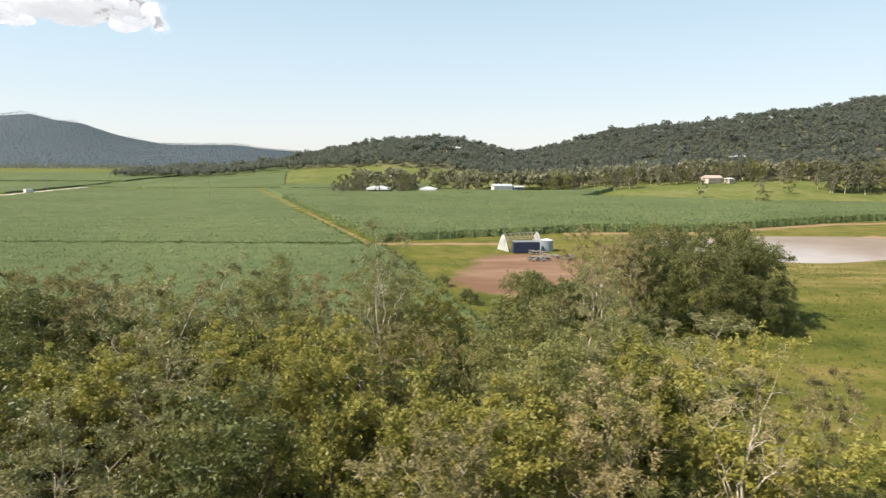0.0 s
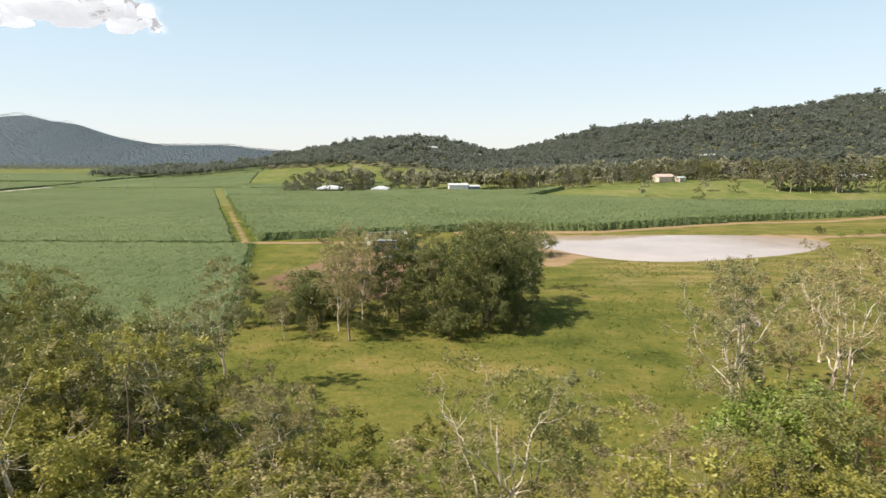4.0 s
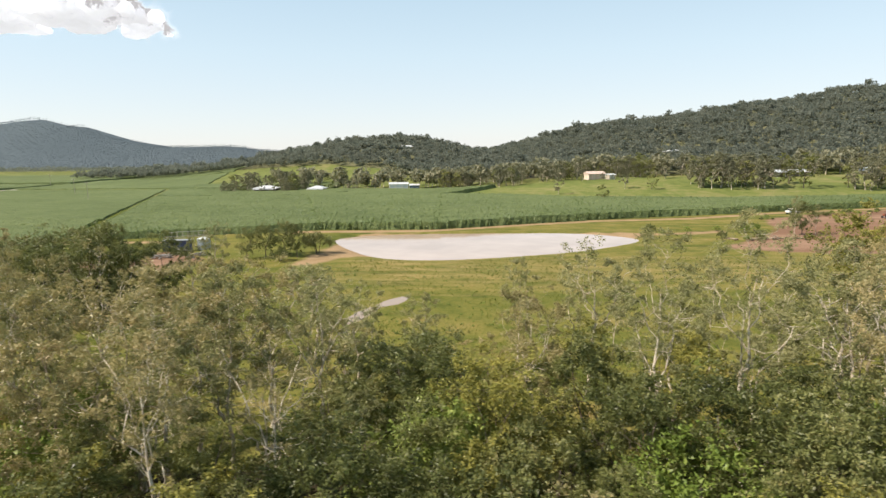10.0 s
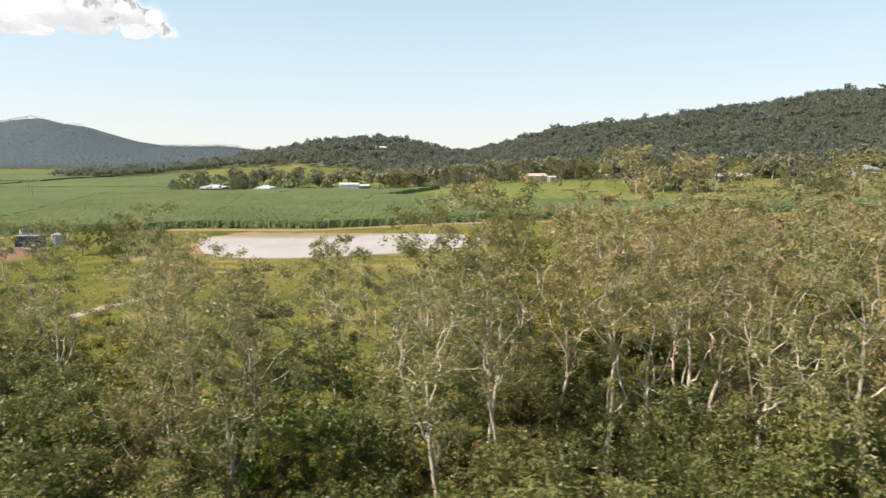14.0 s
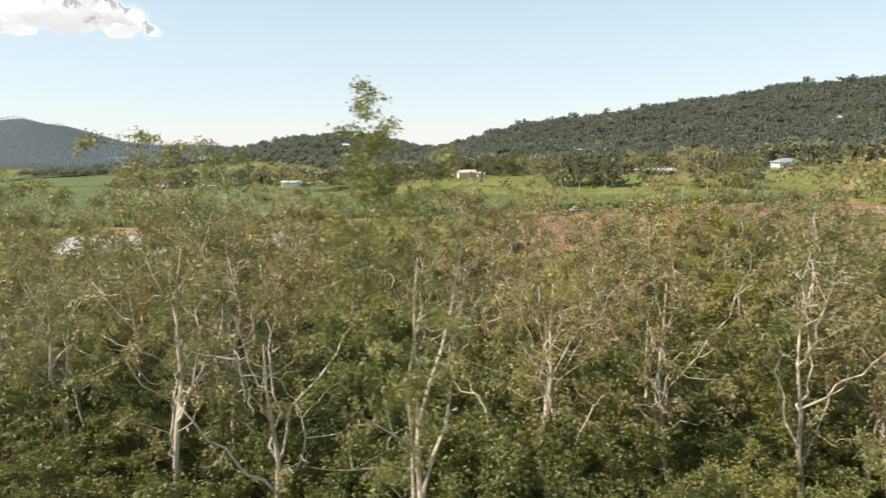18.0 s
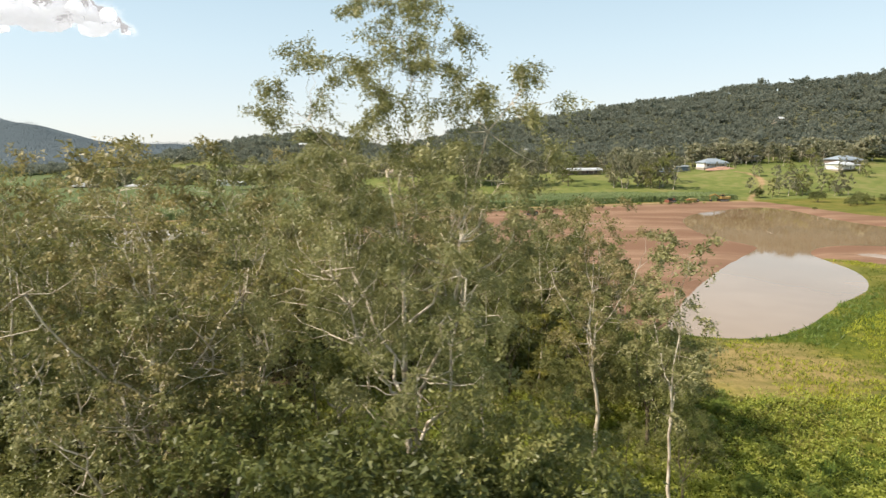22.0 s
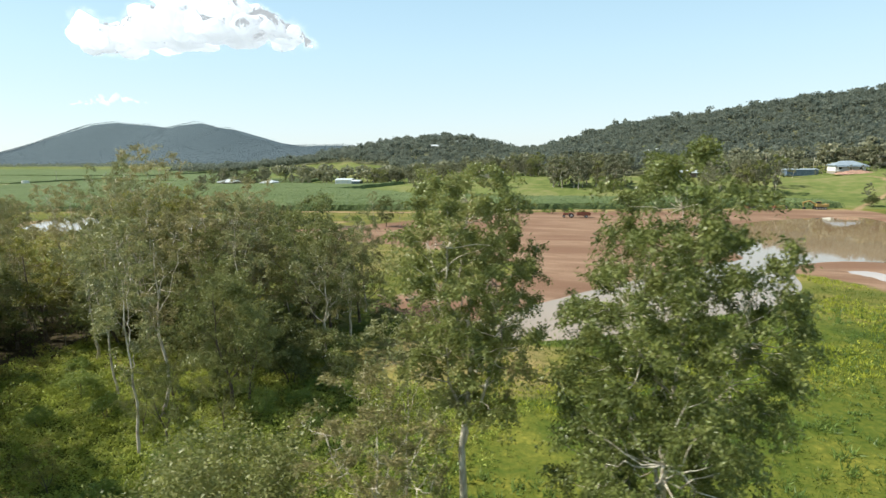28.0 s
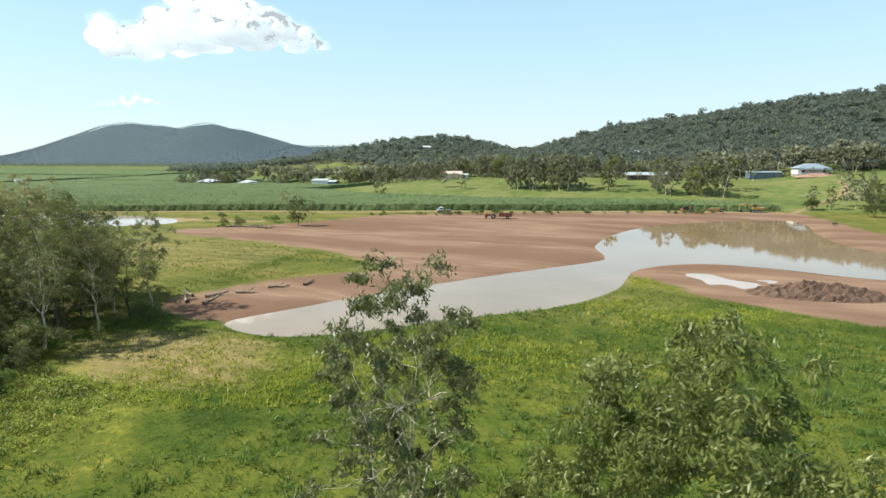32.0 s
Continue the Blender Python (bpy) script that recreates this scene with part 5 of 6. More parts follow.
def cloud(seed, centre, length, depth, tall, count, label, voxel=7.0, skin=CLOUD):
    """Heaped lumps made into one skin, roughened, with thin shreds of vapour along it."""
    rng = np.random.RandomState(seed)
    pieces = []
    bm = bmesh.new()
    bmesh.ops.create_icosphere(bm, subdivisions=2, radius=1)
    sv = np.array([v.co[:] for v in bm.verts]); sf = [tuple(v.index for v in f.verts) for f in bm.faces]
    bm.free()
    cs, rs = [], []
    for _ in range(count):
        u = rng.uniform(-1, 1)
        body = (1 - abs(u + 0.12) ** 1.8 * 0.8)
        r = tall * rng.uniform(0.10, 0.27) * (0.4 + 0.7 * body)
        c = np.array([u * length / 2, rng.normal() * depth * 0.25, max(r * 0.25, rng.uniform(0, 0.85) ** 1.3 * tall * body * 0.75)])
        v = sv * r
        v[:, 2] = np.where(v[:, 2] + c[2] < 0, (v[:, 2] + c[2]) * 0.2 - c[2], v[:, 2])
        pieces.append((v + c, sf)); cs.append(c); rs.append(r)
    v, f = joined(pieces)
    ob = tagged(new("cloud", link_mesh("cloud", v, f, skin, True)), label, "cloud", kind="structure")
    ob.location = centre
    md = ob.modifiers.new("skin", "REMESH")
    md.mode, md.voxel_size, md.use_smooth_shade = "VOXEL", voxel, True
    ob.modifiers.new("soften", "SMOOTH").iterations = 10
    for nm, size, amount in (("puffs", tall * 0.3, tall * 0.22), ("curls", tall * 0.14, tall * 0.03)):
        tx = bpy.data.textures.new(nm, "CLOUDS")
        tx.noise_scale, tx.noise_depth = size, 3
        dm = ob.modifiers.new(nm, "DISPLACE")
        dm.texture, dm.strength, dm.texture_coords = tx, amount, "LOCAL"
    if skin is THIN:
        return ob
    k = 9000
    which = rng.randint(0, count, k)
    a = unit(rng.normal(size=(k, 3)))
    a[:, 2] = np.where(rng.uniform(size=k) < 0.7, np.abs(a[:, 2]), a[:, 2])
    c = np.array(cs)[which] + a * np.array(rs)[which][:, None] * rng.uniform(0.95, 1.3, (k, 1))
    c[:, 2] = np.maximum(c[:, 2], -4)
    s = tall * rng.uniform(0.04, 0.11, k)
    new("wisps", link_mesh("wisps", *blades(c, unit(rng.normal(size=(k, 3))), s, s * 0.6, rng), WISP)).parent = ob
    return ob


cloud(3, (-955, 1290, 318), 660, 240, 170, 140, "white cumulus cloud with a grey flat base")
cloud(9, (-2150, 2050, 265), 420, 120, 60, 40, "thin faint cloud low over the plain", 7.0, THIN)

# ---- buildings ----
WHITE_WALL = plain("white_boards", (0.72, 0.70, 0.66), 0.6, 0, 0.12, 1.5)
CREAM_WALL = plain("cream_boards", (0.62, 0.52, 0.42), 0.7, 0, 0.15, 1.5)
BLUE_WALL = plain("blue_grey_steel", (0.12, 0.16, 0.22), 0.5, 0, 0.15, 1.5)
DARK_WALL = plain("shaded_brick", (0.20, 0.15, 0.12), 0.8, 0, 0.25, 3)
ROOF_LIGHT = plain("pale_steel_roof", (0.66, 0.67, 0.68), 0.4, 0.2, 0.1, 0.6)
ROOF_BLUE = plain("blue_grey_roof", (0.33, 0.38, 0.43), 0.45, 0.2, 0.12, 0.6)
ROOF_PINK = plain("weathered_pink_roof", (0.62, 0.47, 0.40), 0.6, 0.1, 0.2, 0.5)
GLASS = plain("dark_window_glass", (0.03, 0.04, 0.05), 0.08, 0, 0.2, 1)
FRAME = plain("white_frame", (0.75, 0.75, 0.73), 0.5, 0, 0.05, 1)
TIMBER = plain("grey_timber", (0.30, 0.26, 0.21), 0.85, 0, 0.3, 4)


def box(bm, x0, x1, y0, y1, z0, z1, bevel=0.0):
    made = bmesh.ops.create_cube(bm, size=1)
    for v in made["verts"]:
        v.co = Vector(((x0 + x1) / 2 + v.co.x * (x1 - x0), (y0 + y1) / 2 + v.co.y * (y1 - y0), (z0 + z1) / 2 + v.co.z * (z1 - z0)))
    if bevel:
        es = list({e for v in made["verts"] for e in v.link_edges})
        bmesh.ops.bevel(bm, geom=es, offset=bevel, segments=2, affect="EDGES", profile=0.6)


def rod(bm, a, b, r, sides=10, r2=None):
    a, b = Vector(a), Vector(b)
    mt = Matrix.Translation((a + b) / 2) @ (b - a).to_track_quat("Z", "Y").to_matrix().to_4x4()
    bmesh.ops.create_cone(bm, cap_ends=True, segments=sides, radius1=r, radius2=r if r2 is None else r2, depth=(b - a).length, matrix=mt)


def part(name, bm, mat, parent, label=""):
    me_ = bpy.data.meshes.new(name)
    bm.to_mesh(me_); bm.free()
    me_.materials.append(mat)
    ob = new(name, me_)
    ob.parent = parent
    return tagged(ob, label)


def boxed(name, dims, mat, parent, bevel=0.0, label=""):
    bm = bmesh.new()
    box(bm, *dims, bevel)
    return part(name, bm, mat, parent, label)


def shell(width, depth, height, openings, thick=0.18):
    """Four walls; openings on the front wall: x, width, sill, head."""
    bm = bmesh.new()
    w, d = width / 2, depth / 2
    box(bm, -w, w, d - thick, d, 0, height)
    box(bm, -w, -w + thick, -d + thick, d - thick, 0, height)
    box(bm, w - thick, w, -d + thick, d - thick, 0, height)
    cuts = sorted(openings)
    x = -w
    for ox, ow, lo, hi in cuts:
        box(bm, x, ox - ow / 2, -d, -d + thick, 0, height)
        if lo > 0:
            box(bm, ox - ow / 2, ox + ow / 2, -d, -d + thick, 0, lo)
        box(bm, ox - ow / 2, ox + ow / 2, -d, -d + thick, hi, height)
        x = ox + ow / 2
    box(bm, x, w, -d, -d + thick, 0, height)
    bmesh.ops.remove_doubles(bm, verts=bm.verts, dist=0.002)
    return bm


def roof_mesh(width, depth, z, rise, over=0.7, hip=True, thick=0.12):
    bm = bmesh.new()
    w, d = width / 2 + over, depth / 2 + over
    r = max(w - d, 0.2) if hip else w
    pts = [(-w, -d, z), (w, -d, z), (w, d, z), (-w, d, z), (-r, 0, z + rise), (r, 0, z + rise)]
    top = [bm.verts.new(q) for q in pts]
    low = [bm.verts.new((q[0], q[1], q[2] - thick)) for q in pts[:4]]
    for f in ((0, 1, 5, 4), (2, 3, 4, 5), (1, 2, 5), (3, 0, 4)):
        bm.faces.new([top[i] for i in f])
    for i in range(4):
        j = (i + 1) % 4
        bm.faces.new([top[j], top[i], low[i], low[j]])
    bm.faces.new(low[::-1])
    bmesh.ops.recalc_face_normals(bm, faces=bm.faces)
    return bm


def house(label, x, y, turn, width, depth, height, rise, wall, roof, hip=True, veranda=True, category="house", name="house", doors=1, scale=1.0):
    top = tagged(new(name), label, category)
    top.matrix_world = pose(x, y, land_at(x, y) - 0.1, 0, 0, turn)
    num = max(2, int(width / 4.2))
    opens = []
    for i in range(num):
        ox = -width / 2 + (i + 0.5) * width / num
        opens.append((ox, 0.95, 0.0, 2.05) if i == num // 2 and doors else (ox, 1.5, 0.95, 2.05))
    base = 0.45
    boxed("plinth", (-width / 2 - 0.1, width / 2 + 0.1, -depth / 2 - 0.1, depth / 2 + 0.1, -1.6, base - 0.02), TIMBER, top)
    wl_ = part("wall", shell(width, depth, height - base, opens), wall, top)
    wl_.location.z = base
    for ox, ow, lo, hi in opens:
        bm = bmesh.new()
        zz = base
        for q in ((ox - ow / 2, ox - ow / 2 + 0.07), (ox + ow / 2 - 0.07, ox + ow / 2)):
            box(bm, *q, -depth / 2 - 0.03, -depth / 2 + 0.06, zz + lo, zz + hi)
        box(bm, ox - ow / 2 + 0.07, ox + ow / 2 - 0.07, -depth / 2 - 0.03, -depth / 2 + 0.06, zz + hi - 0.07, zz + hi)
        fr = part("window" if lo > 0 else "door", bm, FRAME, top)
        bm = bmesh.new()
        box(bm, ox - ow / 2 + 0.07, ox + ow / 2 - 0.07, -depth / 2 + 0.07, -depth / 2 + 0.10, zz + lo, zz + hi - 0.07)
        part("pane" if lo > 0 else "leaf", bm, GLASS, fr)
    part("roof", roof_mesh(width, depth, height, rise, 0.7, hip), roof, top)
    if not hip:
        bm = bmesh.new()
        for sx in (-1, 1):
            a = [bm.verts.new((sx * (width / 2 - 0.02), yy, zz)) for yy, zz in ((-depth / 2, height - 0.15), (depth / 2, height - 0.15), (0, height + rise - 0.1))]
            bm.faces.new(a)
        ex = bmesh.ops.solidify(bm, geom=bm.faces[:], thickness=0.12)
        part("gable", bm, wall, top)
    if veranda:
        bm = bmesh.new()
        box(bm, -width / 2, width / 2, -depth / 2 - 2.6, -depth / 2 - 0.12, base - 0.12, base)
        part("veranda_floor", bm, TIMBER, top)
        bm = bmesh.new()
        vs = [bm.verts.new(q) for q in ((-width / 2 - 0.5, -depth / 2 - 3.0, height - 0.65), (width / 2 + 0.5, -depth / 2 - 3.0, height - 0.65), (width / 2 + 0.5, -depth / 2 - 0.6, height - 0.1), (-width / 2 - 0.5, -depth / 2 - 0.6, height - 0.1))]
        bm.faces.new(vs)
        bmesh.ops.solidify(bm, geom=bm.faces[:], thickness=0.08)
        part("veranda_roof", bm, roof, top)
        for i in range(num + 1):
            bm = bmesh.new()
            px = -width / 2 + 0.1 + i * (width - 0.2) / num
            box(bm, px - 0.06, px + 0.06, -depth / 2 - 2.55, -depth / 2 - 2.43, -0.9, height - 0.7)
            part("post", bm, FRAME, top)
    return top


def farm_shed(label, x, y, turn, width, depth, height, rise, wall, roof, bays=3):
    """A steel shed with a gable roof and open or closed bays."""
    top = tagged(new("farm_shed"), label, "shed")
    top.matrix_world = pose(x, y, land_at(x, y) - 0.1, 0, 0, turn)
    opens = [(-width / 2 + (i + 0.5) * width / bays, width / bays * 0.72, 0.0, height * 0.82) for i in range(bays)]
    part("wall", shell(width, depth, height, opens, 0.12), wall, top)
    for ox, ow, lo, hi in opens:
        door = boxed("roller_door", (ox - ow / 2, ox + ow / 2, -depth / 2 + 0.14, -depth / 2 + 0.2, 0.02, hi), roof if wall is not BLUE_WALL else BLUE_WALL, top)
        for k in range(5):
            boxed("slat", (ox - ow / 2, ox + ow / 2, -depth / 2 + 0.11, -depth / 2 + 0.14, 0.2 + k * hi / 5.5, 0.26 + k * hi / 5.5), roof, door)
    part("roof", roof_mesh(width, depth, height, rise, 0.35, False), roof, top)
    bm = bmesh.new()
    for sx in (-1, 1):
        bm.faces.new([bm.verts.new((sx * (width / 2 - 0.02), yy, zz)) for yy, zz in ((-depth / 2, height - 0.12), (depth / 2, height - 0.12), (0, height + rise - 0.08))])
    bmesh.ops.solidify(bm, geom=bm.faces[:], thickness=0.1)
    part("gable", bm, wall, top)
    return top


farm_shed("long white steel farm shed beside dark trees", 27, 374, 8, 12, 8, 3.8, 1.0, WHITE_WALL, ROOF_LIGHT, 3)
farm_shed("low blue-grey shed joined to the white shed", 37.2, 373, 8, 6, 7, 3.0, 0.8, BLUE_WALL, ROOF_LIGHT, 2)
farm_shed("weathered shed with a pink-tinged roof on the paddock", 143.5, 337, 18, 10, 6, 3.2, 1.4, CREAM_WALL, ROOF_PINK, 3)
farm_shed("small cream garden shed on bare soil", 151.5, 333, 25, 4, 3.5, 2.5, 0.7, CREAM_WALL, ROOF_LIGHT, 1)
house("low farm house with a wide pale roof among trees", -48, 343, 5, 13, 8, 3.4, 1.4, DARK_WALL, ROOF_LIGHT)
house("small white farm cottage behind the cane", -19, 350, -4, 9, 7, 2.9, 1.3, WHITE_WALL, ROOF_LIGHT)
house("white house with a blue-grey hip roof on the slope", 326, 354, 12, 14, 8.5, 3.4, 2.2, WHITE_WALL, ROOF_BLUE)
farm_shed("long dark blue steel shed beside the house", 306, 356, 12, 15, 7, 3.2, 0.6, BLUE_WALL, ROOF_BLUE, 4)
house("cream house with a pale hip roof on the rise", 350, 372, 16, 14, 8.5, 3.2, 1.8, CREAM_WALL, ROOF_LIGHT)
house("long low house with a flat pale roof and dark walls", 250, 342, 10, 20, 7, 3.0, 0.7, DARK_WALL, ROOF_LIGHT, False)
house("white cottage with a pale roof among paddock trees", 379, 322, 20, 11, 8, 3.2, 1.5, WHITE_WALL, ROOF_LIGHT)
house("grey-roofed house higher on the slope", 392, 343, 18, 15, 9, 3.6, 2.0, DARK_WALL, ROOF_BLUE)
house("long pale house at the edge of the hill wood", 440, 352, 22, 20, 9, 3.2, 1.5, CREAM_WALL, ROOF_LIGHT)
farm_shed("teal steel shed half hidden by trees", 452, 318, 20, 9, 7, 3.4, 0.9, BLUE_WALL, ROOF_BLUE, 2)
for x, y, wd, lab in ((0, 618, 16, "pale-roofed house in the wooded hillside"), (82, 520, 14, "pale-roofed house in the wooded hillside"), (244, 470, 14, "grey-roofed house in the hill wood"),
                      (108, 412, 15, "low roof among trees at the foot of the hill"), (430, 500, 12, "pale roof high on the wooded ridge"), (232, 488, 12, "grey-roofed house in the hill wood")):
    house(lab, x, y, 10, wd, 8, 5.0, 1.8, CREAM_WALL, ROOF_LIGHT, True, False)

# hoop house: two white ends, bare ribs between, a dark tank and a container
HOOP_WHITE = plain("white_sheeting", (0.82, 0.82, 0.80), 0.5, 0, 0.06, 2)
NAVY = plain("navy_container_steel", (0.03, 0.045, 0.09), 0.5, 0.1, 0.25, 2)
STEEL = plain("galvanised_steel", (0.42, 0.42, 0.42), 0.4, 0.7, 0.15, 3)
hoop = tagged(new("hoop_house"), "open hoop house with white arched end walls and bare ribs", "greenhouse")
hoop.matrix_world = pose(9.2, 137.0, 0, 0, 0, 28) @ Matrix.Diagonal((0.9, 0.9, 0.9, 1))
arch = [(a * 2.7, 4.3 * (1 - abs(a) ** 1.7)) for a in np.linspace(-1, 1, 13)]
for ex in (-5.4, 5.4):
    bm = bmesh.new()
    vs = [bm.verts.new((ex, yy, zz)) for yy, zz in arch]
    bm.faces.new(vs)
    bmesh.ops.solidify(bm, geom=bm.faces[:], thickness=0.15)
    part("end_wall", bm, HOOP_WHITE, hoop, "white sheeted end wall")
for i in range(8):
    bm = bmesh.new()
    rx = -4.7 + i * 1.33
    for (y0, z0), (y1, z1) in zip(arch, arch[1:]):
        rod(bm, (rx, y0, z0), (rx, y1, z1), 0.07, 6)
    part("rib", bm, TIMBER, hoop)
for yy, zz in (arch[3], arch[6], arch[9]):
    bm = bmesh.new()
    rod(bm, (-5.3, yy, zz), (5.3, yy, zz), 0.06, 6)
    part("purlin", bm, STEEL, hoop)
box_ob = tagged(new("shipping_container"), "navy blue shipping container beside the hoop house", "container")
box_ob.matrix_world = pose(9.8, 131.8, -0.05, 0, 0, 4)
boxed("body", (-3.0, 3.0, -1.2, 1.2, 0.1, 2.6), NAVY, box_ob, 0.05)
for i in range(11):
    boxed("rib", (-2.85 + i * 0.54, -2.65 + i * 0.54, -1.25, -1.2, 0.25, 2.45), NAVY, box_ob)
boxed("lid_edge", (-3.02, 3.02, -1.22, 1.22, 2.6, 2.68), STEEL, box_ob)
tank = tagged(new("water_tank"), "grey-blue round water tank with a lid", "tank")
tank.matrix_world = pose(15.0, 134.4, -0.05)
bm = bmesh.new(); rod(bm, (0, 0, 0), (0, 0, 2.6), 1.5, 24); part("body", bm, ROOF_BLUE, tank)
bm = bmesh.new(); rod(bm, (0, 0, 2.6), (0, 0, 2.95), 1.55, 24, 0.4); part("lid", bm, ROOF_LIGHT, tank)
prn = random.Random(8)
for i in range(14):
    h_ = tagged(new("scrap_heap"), "jumble of grey timber and scrap on bare soil", "scrap")
    h_.matrix_world = pose(10 + prn.uniform(-1, 9), 126 + prn.uniform(-5, 4), 0, 0, 0, prn.uniform(0, 180))
    for k in range(6):
        bm = bmesh.new()
        a = prn.uniform(0, 3.14)
        rod(bm, (-1.2 * math.cos(a), -1.2 * math.sin(a), 0.1 + 0.12 * k), (1.2 * math.cos(a), 1.2 * math.sin(a), 0.2 + 0.12 * k), 0.08, 5)
        part("pole", bm, TIMBER if k % 2 else STEEL, h_)

# ---- vehicles by the dam ----
PAINT_WHITE = plain("white_paint", (0.72, 0.72, 0.70), 0.3, 0, 0.06, 2)
YELLOW = plain("worn_yellow_paint", (0.30, 0.20, 0.06), 0.5, 0, 0.3, 3)
RUST = plain("rusty_red_steel", (0.20, 0.07, 0.04), 0.8, 0, 0.4, 3)
TYRE = plain("tyre_rubber", (0.02, 0.02, 0.02), 0.9, 0, 0.2, 8)
BLACK = plain("dark_oily_steel", (0.04, 0.038, 0.035), 0.6, 0.3, 0.3, 4)


def wheel(parent, x, y, r, w):
    bm = bmesh.new(); rod(bm, (x, y - w / 2, r), (x, y + w / 2, r), r, 20)
    bmesh.ops.bevel(bm, geom=[e for e in bm.edges if e.calc_length() < r * 0.5], offset=r * 0.08, segments=1, affect="EDGES")
    ty = part("tyre", bm, TYRE, parent)
    bm = bmesh.new(); rod(bm, (x, y - w / 2 - 0.02, r), (x, y + w / 2 + 0.02, r), r * 0.52, 14)
    part("rim", bm, STEEL, ty)


def pickup(x, y, turn):
    t_ = tagged(new("utility_truck"), "white utility truck with a flat tray parked beside the cane", "truck")
    t_.matrix_world = pose(x, y, land_at(x, y), 0, 0, turn)
    boxed("chassis", (-2.6, 2.4, -0.7, 0.7, 0.5, 0.75), BLACK, t_)
    boxed("cab", (0.2, 1.6, -0.88, 0.88, 0.75, 1.95), PAINT_WHITE, t_, 0.16)
    boxed("bonnet", (1.55, 2.6, -0.86, 0.86, 0.6, 1.25), PAINT_WHITE, t_, 0.12)
    boxed("windscreen", (1.5, 1.63, -0.72, 0.72, 1.3, 1.85), GLASS, t_)
    for sy in (-1, 1):
        boxed("side_window", (0.45, 1.35, sy * 0.87 - 0.02, sy * 0.87 + 0.02, 1.3, 1.8), GLASS, t_)
        boxed("headlight", (2.58, 2.63, sy * 0.6 - 0.12, sy * 0.6 + 0.12, 0.85, 1.02), FRAME, t_)
        for wx in (-1.6, 1.75):
            wheel(t_, wx, sy * 0.75, 0.4, 0.26)
    boxed("tray", (-2.7, 0.12, -0.95, 0.95, 0.85, 0.97), STEEL, t_)
    boxed("headboard", (0.05, 0.12, -0.95, 0.95, 0.97, 1.75), STEEL, t_)
    return t_


pickup(189, 211.5, 200)


def tractor_and_cart(x, y, turn):
    t_ = tagged(new("tractor"), "old rusty tractor on the dam bank", "tractor")
    t_.matrix_world = pose(x, y, land_at(x, y), 0, 0, turn)
    boxed("bonnet", (0.2, 1.9, -0.4, 0.4, 0.8, 1.5), RUST, t_, 0.1)
    boxed("seat", (-0.8, -0.3, -0.3, 0.3, 1.2, 1.5), BLACK, t_, 0.06)
    boxed("mudguard", (-1.2, 0.0, -0.95, 0.95, 1.45, 1.55), RUST, t_, 0.04)
    bm = bmesh.new(); rod(bm, (1.4, 0, 1.5), (1.4, 0, 2.3), 0.05); part("exhaust", bm, BLACK, t_)
    bm = bmesh.new(); rod(bm, (-0.1, 0, 1.3), (-0.3, 0, 1.8), 0.03); part("steering_column", bm, BLACK, t_)
    for sy in (-1, 1):
        wheel(t_, -0.7, sy * 0.85, 0.75, 0.4)
        wheel(t_, 1.6, sy * 0.6, 0.42, 0.22)
    c_ = tagged(new("tip_cart"), "rust-red scraper cart behind the tractor", "cart")
    c_.matrix_world = pose(x, y, land_at(x, y), 0, 0, turn) @ pose(-4.6, 0, 0)
    bm = bmesh.new()
    box(bm, -2.2, 2.0, -1.1, -1.0, 0.7, 1.7); box(bm, -2.2, 2.0, 1.0, 1.1, 0.7, 1.7); box(bm, -2.2, -2.1, -1.0, 1.0, 0.7, 1.7); box(bm, 1.9, 2.0, -1.0, 1.0, 0.7, 1.5); box(bm, -2.1, 1.9, -1.0, 1.0, 0.7, 0.8)
    part("body", bm, RUST, c_)
    bm = bmesh.new(); rod(bm, (2.0, 0, 0.75), (3.6, 0, 0.7), 0.08); part("drawbar", bm, BLACK, c_)
    for sy in (-1, 1):
        wheel(c_, -0.8, sy * 1.25, 0.5, 0.28)


tractor_and_cart(211.5, 197.5, 195)


